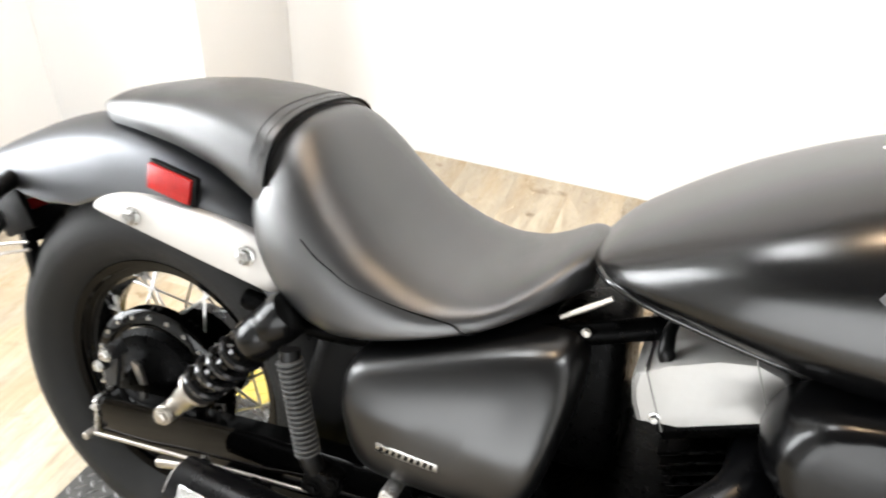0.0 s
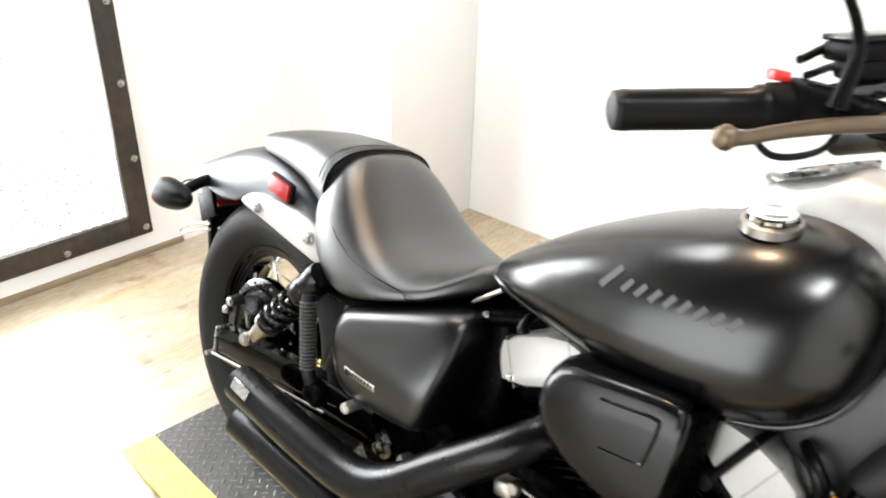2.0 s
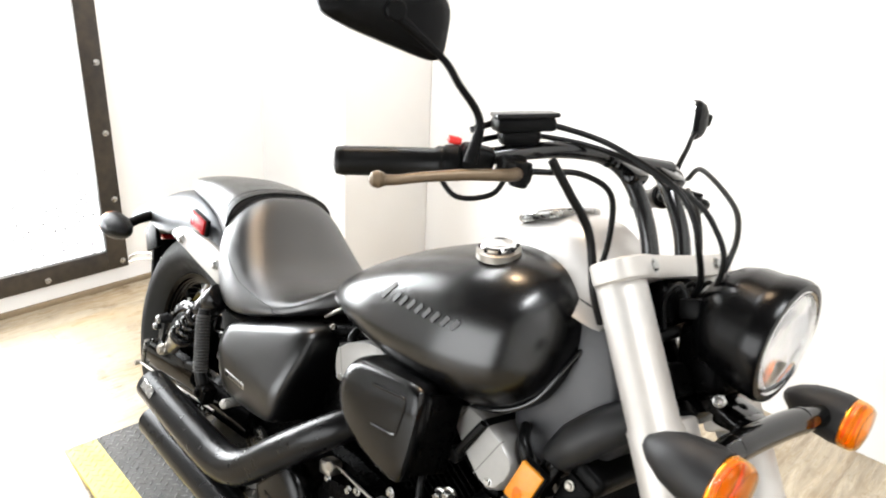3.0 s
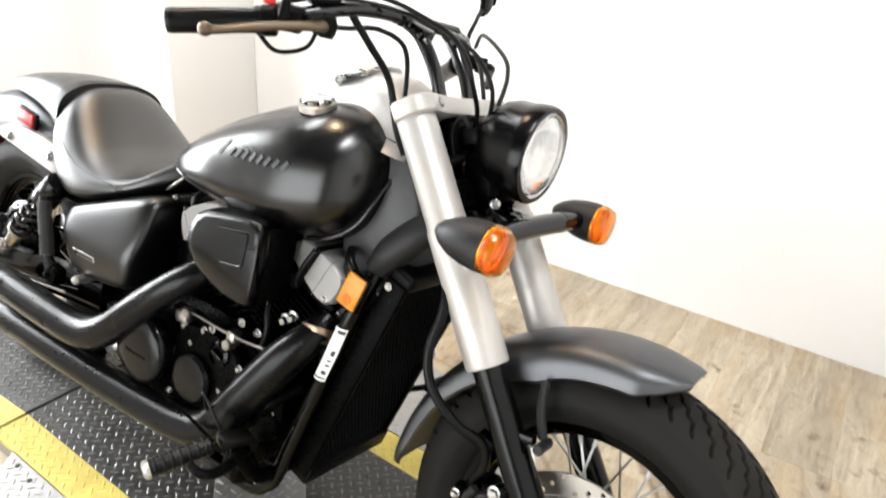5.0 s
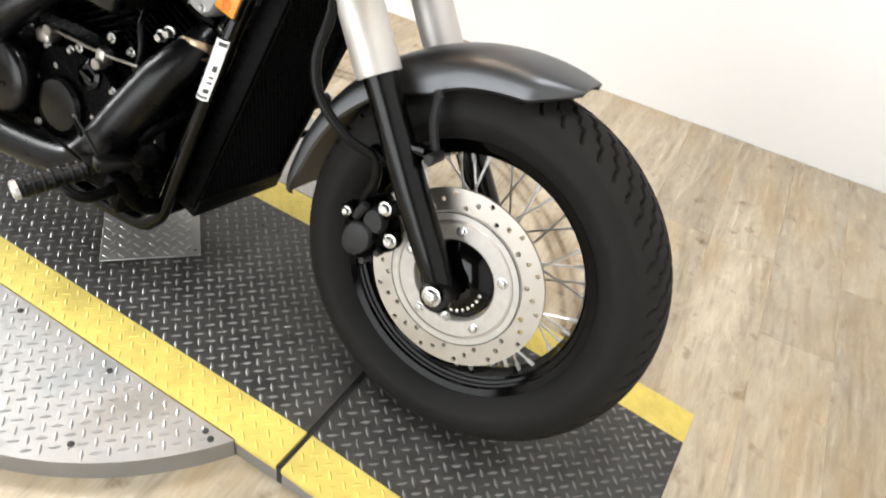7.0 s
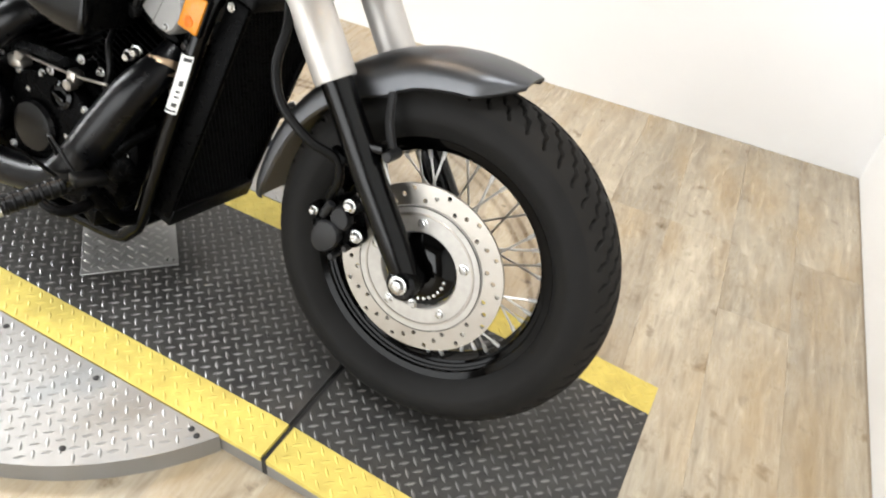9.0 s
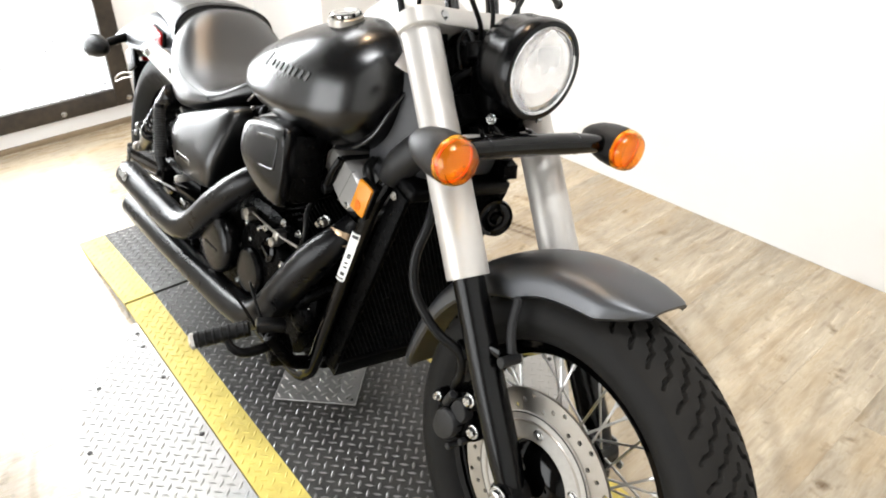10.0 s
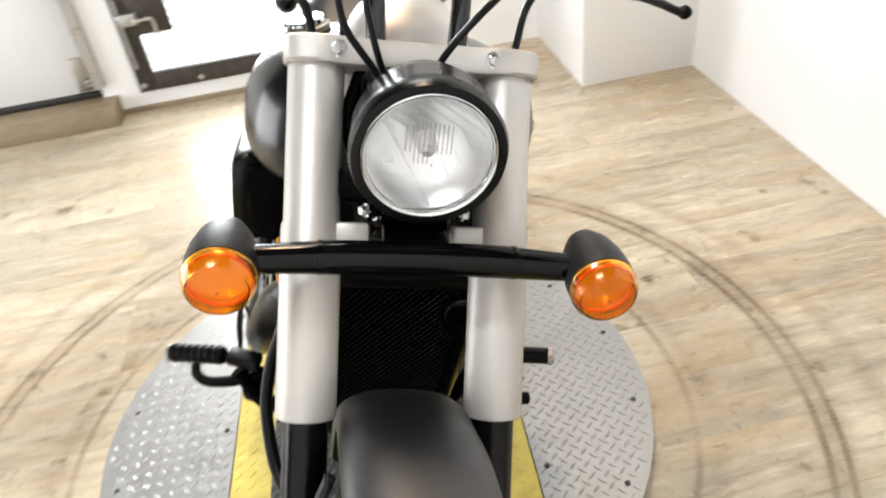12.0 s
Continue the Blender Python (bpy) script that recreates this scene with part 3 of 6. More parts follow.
def strip(x0, x1, y0, y1, thick=0.012):
    rings = [[(x, y0, height(x)), (x, y1, height(x)), (x, y1, max(0.0005, height(x) - thick)), (x, y0, max(0.0005, height(x) - thick))] for x in np.linspace(x0, x1, 5)]
    return loft(rings)


def sides(x0, x1, y, w):
    rings = [[(x, y, height(x) - 0.001), (x, y + w, height(x) - 0.001), (x, y + w, 0.0), (x, y, 0.0)] for x in np.linspace(x0, x1, 3)]
    return loft(rings)


def lug(x, y, a, z, tilt=0.0, l=0.0115, w=0.0032, h=0.0016):
    """One raised lozenge."""
    c, s = math.cos(a), math.sin(a)
    pts = [(-l, 0, 0), (-l * 0.3, -w, 0), (l * 0.3, -w, 0), (l, 0, 0), (l * 0.3, w, 0), (-l * 0.3, w, 0), (-l * 0.45, 0, h), (l * 0.45, 0, h)]
    V = [(x + c * p - s * q, y + s * p + c * q, z + tilt * (c * p - s * q) + r) for p, q, r in pts]
    return V, [(0, 1, 6), (1, 2, 7, 6), (2, 3, 7), (3, 4, 7), (4, 5, 6, 7), (5, 0, 6)]


def lugs(inside, x0, x1, y0, y1, step=0.0215, turn=0.0, zf=height):
    """Raised lozenges in a basket pattern turned by half a right angle."""
    V, F = [], []
    n = int((x1 - x0 + y1 - y0) / step) + 2
    for i in range(-n, n):
        for j in range(-n, n):
            x, y = x0 + (i + j) * step * 0.7071, y0 + (i - j) * step * 0.7071
            if not (x0 <= x <= x1 and y0 <= y <= y1 and inside(x, y)):
                continue
            a = radians(45 if (i + j) % 2 else -45) + turn + random.uniform(-0.04, 0.04)
            e = 0.01
            v, f = lug(x, y, a, zf(x), (zf(x + e) - zf(x - e)) / (2 * e))
            k = len(V)
            V += v
            F += [tuple(q + k for q in t) for t in f]
    return V, F


gap = 0.006
for name, x0, x1 in (("deck", DX0 + gap, DX1 - gap), ("rear_ramp", RX0, DX0 - gap), ("front_ramp", DX1 + gap, RX1)):
    plate = part(name, strip(x0, x1, DY0 + STRIPE, DY1 - STRIPE), DECK, table, "worn black tread plate")
    tagged(part("tread_relief", lugs(lambda x, y: True, x0 + 0.012, x1 - 0.012, DY0 + STRIPE + 0.008, DY1 - STRIPE - 0.006), TREAD, plate), kind="stuff")
    for y0, y1 in ((DY0, DY0 + STRIPE), (DY1 - STRIPE, DY1)):
        edge = part("yellow_edge", strip(x0, x1, y0, y1), YELLOW, table, "yellow painted tread plate edge")
        tagged(part("tread_relief", lugs(lambda x, y: True, x0 + 0.012, x1 - 0.012, y0 + 0.012, y1 - 0.008), YELLOW, edge), kind="stuff")
        part("edge_skirt", sides(x0, x1, y0 + (0.002 if y0 < 0 else STRIPE - 0.008), 0.006), PLATE, edge)
for x in (DX0, DX1):
    part("hinge_gap", box((x, (DY0 + DY1) / 2, 0.022), (0.010, DY1 - DY0 - 0.004, 0.044), bev=0), DARKGAP, table, "dark hinge gap")


def half_plate(sign):
    edge = DY0 - 0.003 if sign < 0 else DY1 + 0.003
    d = abs(edge - CY)
    a0 = math.asin(d / CR)
    arc = [(CX + CR * math.cos(a), CY + sign * CR * math.sin(a)) for a in np.linspace(a0, math.pi - a0, 48)]
    return loft([[(x, y, DZ - 0.004) for x, y in arc], [(x, y, DZ) for x, y in arc]]), arc, edge


for sign in (-1, 1):
    g, arc, edge = half_plate(sign)
    plate = part("side_plate", g, PLATE, table, "bare aluminium tread plate, half round")
    rim = [[(CX + k * (x - CX), CY + k * (y - CY), z) for k, z in ((0.996, DZ - 0.004), (0.996, 0.0), (0.985, 0.0), (0.985, DZ - 0.004))] for x, y in arc]
    part("rim", loft(rim), PLATE, plate, "bent aluminium rim")
    ok = lambda x, y: (x - CX) ** 2 + (y - CY) ** 2 < (CR - 0.014) ** 2
    ys = (CY - CR, edge - 0.012) if sign < 0 else (edge + 0.012, CY + CR)
    tagged(part("tread_relief", lugs(ok, CX - CR, CX + CR, *ys, zf=lambda x: DZ), PLATE, plate), kind="stuff")
    for x in (0.50, 0.65, 0.893, 1.136, 1.382):
        part("screw", lathe((x, edge + sign * 0.022, DZ), (0, 0, 1), [(0.006, 0), (0.006, 0.0015), (0.003, 0.0025)], 12), DARKGAP, plate)
    for a in np.linspace(0.62, math.pi - 0.62, 6):
        part("screw", lathe((CX + 0.57 * math.cos(a), CY + sign * 0.57 * math.sin(a), DZ), (0, 0, 1), [(0.006, 0), (0.006, 0.0015), (0.003, 0.0025)], 12), DARKGAP, plate)

cover = tagged(new("cover_plate"), "loose square of bare tread plate lying on the black deck", "metal plate")
cover.matrix_world = pose(0.895, -0.032, DZ + 0.0018, 0, 0, 45.5)
part("sheet", box((0, 0, 0.002), (0.204, 0.204, 0.004), bev=0.001, seg=1), PLATE, cover)
tagged(part("tread_relief", lugs(lambda x, y: True, -0.09, 0.092, -0.09, 0.092, turn=radians(0), zf=lambda x: 0.004), ALLOY, cover), kind="stuff")
part("bolt", bolt((0.085, -0.085, 0.004), (0, 0, 1), 0.006, 0.004), ZINC, cover)


# ---- motorcycle: x ahead, y to its left, z up from the tyres' feet; it leans on its side stand ----
LEAN = 14.0
bike = tagged(new("motorcycle"), "satin black cruiser motorcycle with silver forks, leaning on its side stand", "motorcycle")
bike.matrix_world = pose(0, -0.065, 0.05, -LEAN, 0, 0)
FA, RA = (1.643, 0.0, 0.315), (0.035, 0.0, 0.300)
FT = (1.647, 0.004, 0.3175)


def bp(name, g, material, parent=bike, label="", sharp=38, weld=False):
    return part(name, g, material, parent, label, sharp, weld)


# -- wheels --
def tyre(centre, radius, half, depth, steps, pitch, groove, across):
    """A tyre's skin over the angles across, with zigzag grooves cut into its crown."""
    across = np.radians(across)
    th = np.linspace(0, 2 * math.pi, steps, endpoint=False)
    T, B = np.meshgrid(th, across, indexing="ij")
    deg = np.degrees(B)
    # one lightning-shaped groove, (along, across) in millimetres, repeated round the tyre on both halves
    line = [(0, 6), (13, 10), (17, 22), (31, 27), (35, 39), (49, 44), (53, 56), (60, 64)]
    across_mm, step_mm = np.abs(B) * half * 1060, pitch * radius * 1000
    along = (-T * radius * 1000 + np.where(deg > 0, 0.5 * step_mm, 0)) % step_mm
    dist = np.full(T.shape, 99.0)
    for (s0, a0), (s1, a1) in zip(line, line[1:]):
        for k in (-2, -1, 0, 1):
            ps, pa = along - s0 - k * step_mm, across_mm - a0
            ds, da = s1 - s0, a1 - a0
            q = np.clip((ps * ds + pa * da) / (ds * ds + da * da), 0, 1)
            dist = np.minimum(dist, np.hypot(ps - q * ds, pa - q * da))
    cut = np.clip((3.3 - dist) / 0.8, 0, 1)
    bulge = 1 + 0.05 * np.sin(np.abs(B)) ** 4
    R = radius - depth + depth * np.cos(B) - groove * cut
    ridge = 0.0012 * ((np.abs(np.abs(deg) - 100) < 5) | (np.abs(np.abs(deg) - 128) < 4))
    Y = (half * bulge + ridge) * np.sin(B)
    P = np.stack([centre[0] + R * np.cos(T), centre[1] + Y, centre[2] + R * np.sin(T)], -1)
    return grid(P, True, False)


def turn(centre, prof, seg=72):
    """A profile of (radius, y) turned about a wheel's axle."""
    return lathe(centre, (0, 1, 0), prof, seg)


def ring_profile(centre, prof, seg=72):
    """A closed profile of (radius, y) turned about a wheel's axle."""
    th = np.linspace(0, 2 * math.pi, seg, endpoint=False)
    P = [[(centre[0] + r * math.cos(a), centre[1] + y, centre[2] + r * math.sin(a)) for r, y in prof] for a in th]
    return grid(P, True, True)


def rim_shape(centre, r, w):
    prof = [(r + 0.014, -w), (r + 0.010, -w - 0.004), (r - 0.002, -w - 0.001), (r - 0.004, -w + 0.005), (r - 0.0075, -w + 0.006), (r - 0.0075, -w + 0.011), (r - 0.0125, -w + 0.0125), (r - 0.0125, -w + 0.018), (r - 0.0165, -w + 0.020), (r - 0.018, -w * 0.35),
            (r - 0.024, 0), (r - 0.018, w * 0.35), (r - 0.0165, w - 0.020), (r - 0.0125, w - 0.018), (r - 0.0125, w - 0.0125), (r - 0.0075, w - 0.011), (r - 0.0075, w - 0.006), (r - 0.004, w - 0.005), (r - 0.002, w + 0.001), (r + 0.010, w + 0.004), (r + 0.014, w),
            (r + 0.002, w - 0.008), (r - 0.008, 0), (r + 0.002, -w + 0.008)]
    return ring_profile(centre, prof)


def spokes(wheel, centre, hub_r, hub_w, rim_r, count, thick=0.0022):
    """Crossed wire spokes with their nipples, each an object on one of four meshes."""
    kinds = [(side, lead) for side in (-1, 1) for lead in (-1, 1)]
    meshes = {}
    for k in range(count):
        side, lead = kind = kinds[k % 4]
        if kind not in meshes:
            a = Vector((hub_r * math.cos(radians(32 * lead)), side * hub_w, hub_r * math.sin(radians(32 * lead))))
            b = Vector((rim_r, side * 0.008, 0))
            n = (b - a).normalized()
            ob = part("spoke", join(tube([a, b], thick, 6, 1), rod(b - n * 0.020, b, 0.0038, 8)), SPOKE, wheel)
            meshes[kind] = ob.data
        else:
            ob = new("spoke", meshes[kind])
            ob.parent = wheel
        ob.matrix_basis = Matrix.Translation(centre) @ pose(0, 0, 0, 0, 360 * k / count, 0)


fw = bp("front_wheel", rim_shape(FT, 0.2175, 0.042), RIM, bike, "glossy black wire-spoked wheel")
WALL_A, WALL_B, CROWN = np.linspace(-142, -66, 12), np.linspace(66, 142, 12), np.linspace(-66, 66, 92)
front_tyre = (FT, 0.329, 0.068, 0.058, 1500, 2 * math.pi / 54, 0.009)
bp("tyre", join(tyre(*front_tyre, WALL_A), tyre(*front_tyre, WALL_B)), RUBBER, fw, "black tyre side walls", 30)
bp("tread", tyre(*front_tyre, CROWN), DUSTY, fw, "dusty crown with zigzag grooves", 30)
bp("hub", turn(FA, [(0.02, -0.078), (0.040, -0.078), (0.056, -0.070), (0.068, -0.062), (0.070, -0.048), (0.034, -0.042), (0.030, 0.0), (0.034, 0.042), (0.060, 0.046), (0.060, 0.058), (0.03, 0.066), (0.02, 0.085)], 40), GLOSS, fw, "black hub")
spokes(fw, FT, 0.056, 0.045, 0.203, 40)


def drilled_ring(centre, y, r0, r1, thick, cells, rows, hole):
    """A flat ring with through holes, a patch of mesh round each hole."""
    V, F = [], []
    n = 12
    for c in range(cells):
        a0, a1 = 2 * math.pi * c / cells, 2 * math.pi * (c + 1) / cells
        am = (a0 + a1) / 2
        hr = rows[c % len(rows)]
        hx, hz = hr * math.cos(am), hr * math.sin(am)
        side = []
        for i in range(4):
            side.append((r0 + (r1 - r0) * i / 4, a0))
        for i in range(2):
            side.append((r1, a0 + (a1 - a0) * i / 2))
        for i in range(4):
            side.append((r1 - (r1 - r0) * i / 4, a1))
        for i in range(2):
            side.append((r0, a1 - (a1 - a0) * i / 2))
        outer = [(r * math.cos(a), r * math.sin(a)) for r, a in side]
        for s, yy in ((0, y), (1, y + thick)):
            k = len(V)
            V += [(centre[0] + x, yy, centre[2] + z) for x, z in outer]
            for x, z in outer:
                d = math.hypot(x - hx, z - hz)
                V.append((centre[0] + hx + (x - hx) / d * hole, yy, centre[2] + hz + (z - hz) / d * hole))
            m = len(outer)
            F += [(k + i, k + (i + 1) % m, k + m + (i + 1) % m, k + m + i) for i in range(m)]
        m = len(outer)
        k = len(V) - 4 * m
        F += [(k + m + i, k + m + (i + 1) % m, k + 3 * m + (i + 1) % m, k + 3 * m + i) for i in range(m)]
        F += [(k + i, k + i + 1, k + 2 * m + i + 1, k + 2 * m + i) for i in (4, 5)] + [(k + 10, k + 11, k + 2 * m + 11, k + 2 * m + 10), (k + 11, k + 0, k + 2 * m, k + 2 * m + 11)]
    return V, F


bp("brake_disc", drilled_ring(FA, -0.0665, 0.116, 0.156, 0.005, 42, (0.1475, 0.137, 0.1265), 0.0044), STEEL, fw, "drilled steel brake disc", weld=True)
bp("disc_carrier", ring_profile(FA, [(0.118, -0.0690), (0.116, -0.0708), (0.074, -0.0712), (0.072, -0.0695), (0.070, -0.060), (0.118, -0.060)]), CARRIER, fw, "bare alloy disc carrier")
bp("carrier_lip", ring_profile(FA, [(0.1005, -0.0712), (0.1015, -0.0726), (0.1045, -0.0726), (0.1055, -0.0712)]), STEEL, fw)
bp("disc_gap", ring_profile(FA, [(0.1155, -0.0690), (0.1155, -0.0713), (0.1172, -0.0713), (0.1172, -0.0690)]), CAST, fw)
for k in range(5):
    a = radians(97 + 72 * k)
    bp("disc_bolt", bolt((FA[0] + 0.088 * math.cos(a), -0.0712, FA[2] + 0.088 * math.sin(a)), (0, -1, 0), 0.007, 0.005), ZINC, fw)
for k in range(7):
    a = radians(285 + 12 * k)
    bp("hub_pin", lathe((FA[0] + 0.052 * math.cos(a), -0.0715, FA[2] + 0.052 * math.sin(a)), (0, -1, 0), [(0.0035, 0), (0.003, 0.003), (0.001, 0.0035)], 8), ZINC, fw)

rw = bp("rear_wheel", rim_shape(RA, 0.190, 0.048), RIM, bike, "glossy black wire-spoked wheel")
rear_tyre = (RA, 0.3185, 0.080, 0.066, 700, 2 * math.pi / 48, 0.0042)
bp("tyre", join(tyre(*rear_tyre, WALL_A), tyre(*rear_tyre, WALL_B)), RUBBER, rw, "wide black rear tyre", 30)
bp("tread", tyre(*rear_tyre, CROWN), RUBBER, rw, "zigzag tread of the rear tyre", 30)
bp("hub", turn(RA, [(0.02, -0.06), (0.095, -0.06), (0.098, -0.05), (0.098, -0.025), (0.05, -0.02), (0.05, 0.03), (0.085, 0.035), (0.085, 0.06), (0.02, 0.075)], 40), GLOSS, rw, "black drum hub")
spokes(rw, RA, 0.088, 0.040, 0.176, 36)
drum = bp("brake_panel", turn(RA, [(0.096, -0.058), (0.100, -0.075), (0.092, -0.085), (0.06, -0.09), (0.045, -0.105), (0.02, -0.108), (0.01, -0.108)], 40), ENGINE, bike, "dark drum brake panel")
ringP = ring_profile(RA, [(0.128, -0.050), (0.128, -0.070), (0.122, -0.074), (0.108, -0.076), (0.106, -0.070), (0.100, -0.068), (0.100, -0.050)], 56)
bp("cooling_ring", ringP, GLOSS, drum, "black flanged ring with pale rivets")
for k in range(22):
    a = 2 * math.pi * k / 22
    bp("slot", lathe((RA[0] + 0.1175 * math.cos(a), -0.0745, RA[2] + 0.1175 * math.sin(a)), (0, -1, 0), [(0.0042, 0), (0.0038, 0.0025), (0.001, 0.003)], 8), ZINC, drum)
brake_arm = bp("brake_arm", join(prism([(-0.012, 0.392), (0.006, 0.388), (0.002, 0.352), (-0.004, 0.292), (-0.020, 0.290), (-0.026, 0.350)], [(-0.116, 1.0), (-0.124, 0.96)], 1), rod((-0.006, -0.105, 0.374), (-0.006, -0.138, 0.374), 0.012, 14), rod((-0.022, -0.105, 0.348), (-0.022, -0.136, 0.348), 0.010, 14)), CAST, drum, "dull black brake arm")
for q, r in (((-0.006, -0.137, 0.374), 0.008), ((-0.022, -0.135, 0.348), 0.007), ((-0.012, -0.122, 0.300), 0.006)):
    bp("arm_bolt", bolt(q, (0, -1, 0), r, 0.007), ZINC, brake_arm)
bp("wear_pointer", prism([(0.020, 0.362), (0.034, 0.358), (0.046, 0.328), (0.036, 0.326)], [(-0.110, 1.0), (-0.116, 0.94)], 0), STEEL, drum, "worn steel pointer")
bp("brake_rod", join(tube([(-0.012, -0.172, 0.257), (0.10, -0.174, 0.279), (0.195, -0.176, 0.297), (0.40, -0.176, 0.332)], 0.0026, 8), rod((-0.004, -0.184, 0.258), (-0.004, -0.156, 0.258), 0.006, 10), rod((0.102, -0.150, 0.236), (0.157, -0.150, 0.254), 0.009, 12)), STEEL, drum, "thin steel brake rod")
bp("torque_arm", tube([(0.186, -0.180, 0.284), (0.193, -0.184, 0.262), (0.205, -0.186, 0.236)], [0.005, 0.006, 0.005], 8), STEEL, drum)

# -- swing arm and shock absorbers --
for s in (-1, 1):
    arm = bp("swing_arm", loft([[(x, s * (y + dy), z + dz) for dy, dz in ((-0.014, -h), (0.014, -h), (0.017, -h * 0.6), (0.017, h * 0.6), (0.014, h), (-0.014, h), (-0.017, h * 0.6), (-0.017, -h * 0.6))]
                                for x, y, z, h in ((0.010, 0.150, 0.289, 0.033), (0.022, 0.150, 0.290, 0.037), (0.10, 0.152, 0.304, 0.039), (0.30, 0.150, 0.336, 0.039), (0.50, 0.135, 0.350, 0.036))]), GLOSS, bike, "black rectangular swing arm")

    bp("chain_adjuster", join(box((0.006, s * 0.152, 0.290), (0.006, 0.040, 0.070), bev=0.002), bolt((0.003, s * 0.160, 0.308), (-1, 0, 0), 0.006, 0.010), bolt((0.003, s * 0.160, 0.272), (-1, 0, 0), 0.006, 0.008), rod((-0.018, s * 0.156, 0.290), (0.006, s * 0.156, 0.290), 0.004, 8)), ZINC, arm)
    top, bot = Vector((0.305, s * 0.158, 0.555)), Vector((0.150, s * 0.176, 0.366))
    ax = (bot - top).normalized()
    L = (bot - top).length
    shock = bp("shock_absorber", lathe(top - ax * 0.02, ax, [(0.012, 0), (0.027, 0.004), (0.030, 0.012), (0.030, 0.040), (0.0285, 0.043), (0.030, 0.047), (0.030, 0.078), (0.027, 0.083), (0.013, 0.084), (0.0125, L * 0.85)], 48), SATIN, bike, "black shock absorber", 50)
    pts, n = [], 84
    u = ax.orthogonal().normalized()
    w = ax.cross(u)
    for i in range(n + 1):
        a = 2 * math.pi * 4.2 * i / n
        pts.append(top + ax * (0.066 + (L - 0.136) * i / n) + 0.0245 * (math.cos(a) * u + math.sin(a) * w))
    bp("spring", tube(pts, 0.0058, 8, 1), BAR, shock, "black coil spring")
    bp("spring_seat", lathe(top + ax * (L - 0.068), ax, [(0.014, 0), (0.027, 0.002), (0.027, 0.008), (0.019, 0.012), (0.017, 0.04), (0.014, 0.044)], 24), STEEL, shock)
    bp("lower_eye", join(lathe(top + ax * (L - 0.04), ax, [(0.012, 0), (0.016, 0.004), (0.014, 0.035), (0.012, 0.045)], 20), rod(bot + Vector((0, -s * 0.02, 0)), bot + Vector((0, s * 0.018, 0)), 0.014), bolt(bot + Vector((0, s * 0.018, 0)), (0, s, 0), 0.010, 0.008)), STEEL, shock, "alloy lower eye with bolt")

coil = bp("breather_hose", tube([(0.345, -0.205, 0.548), (0.355, -0.210, 0.51), (0.385, -0.214, 0.425), (0.395, -0.21, 0.40)], 0.0125, 12), HOSE, bike, "ribbed grey hose")
for k in range(19):
    p0 = Vector((0.348, -0.207, 0.534)).lerp(Vector((0.385, -0.214, 0.425)), k / 18)
    bp("rib", lathe(p0, (0.32, -0.05, -0.95), [(0.0125, -0.0028), (0.0158, -0.0012), (0.0158, 0.0012), (0.0125, 0.0028)], 14), GREYP, coil)
bp("hose_clip", join(box((0.405, -0.205, 0.385), (0.045, 0.03, 0.04), (0, 10, 0), 0.006), bolt((0.40, -0.221, 0.382), (0, -1, 0), 0.007, 0.006), bolt((0.425, -0.219, 0.40), (0, -1, 0), 0.006, 0.006)), ENGINE, coil)


# -- mudguards --
def mudguard(centre, a0, a1, section, steps=44, thick=0.004):
    """section(k) gives half width, crown radius, edge radius and roundness at k of the way; a closed shell."""
    rings = []
    for i in range(steps + 1):
        k = i / steps
        a = radians(a0 + (a1 - a0) * k)
        half, crown, edge, power = section(k)
        out, inn = [], []
        for q in np.linspace(-1, 1, 23):
            c = math.cos(q * math.pi / 2)
            y = half * math.copysign(abs(math.sin(q * math.pi / 2)) ** 0.85, q)
            r = edge + (crown - edge) * max(c, 0) ** power
            out.append((centre[0] + r * math.cos(a), centre[1] + y, centre[2] + r * math.sin(a)))
            r2 = r - thick * 1.2
            inn.append((centre[0] + r2 * math.cos(a), centre[1] + y * (1 - thick / half), centre[2] + r2 * math.sin(a)))
        rings.append(out + inn[::-1])
    return loft(rings)


def front_section(k):
    angle = 76.5 + 105 * k
    tip, rear = min(1, k / 0.10), min(1, (1 - k) / 0.07)
    half = 0.080 * (0.52 + 0.48 * tip ** 0.6) * (0.70 + 0.30 * rear ** 0.5)
    edge = float(np.interp(angle, [75, 78, 82, 87, 95, 105, 111, 116, 125, 135, 150, 168, 173, 178, 184], [0.366, 0.352, 0.335, 0.320, 0.316, 0.313, 0.308, 0.303, 0.312, 0.322, 0.330, 0.336, 0.340, 0.350, 0.362]))
    return half, 0.369, edge, 0.60


fender = bp("front_mudguard", mudguard(FT, 76.5, 181.5, front_section, 64), FENDER, bike, "satin dark grey front mudguard")
for s in (-1, 1):
    bp("stay", join(tube([(1.535, s * 0.086, 0.600), (1.545, s * 0.098, 0.56), (1.560, s * 0.100, 0.52)], [0.007, 0.0075, 0.008], 8), rod((1.566, s * 0.128, 0.512), (1.566, s * 0.088, 0.512), 0.009), bolt((1.536, s * 0.088, 0.598), (0, s, 0), 0.006, 0.005)), CAST, fender)


def rear_section(k):
    angle = 46 + 102 * k
    crown = float(np.interp(angle, [30, 70, 112, 125, 137, 148], [0.395, 0.414, 0.424, 0.431, 0.442, 0.466]))
    edge = float(np.interp(angle, [30, 100, 110, 120, 126, 131, 137, 148], [0.338, 0.320, 0.308, 0.322, 0.345, 0.380, 0.408, 0.448]))
    tail = min(1, (1 - k) / 0.10)
    return 0.118 * (0.82 + 0.18 * tail ** 0.5), crown, edge, 0.50


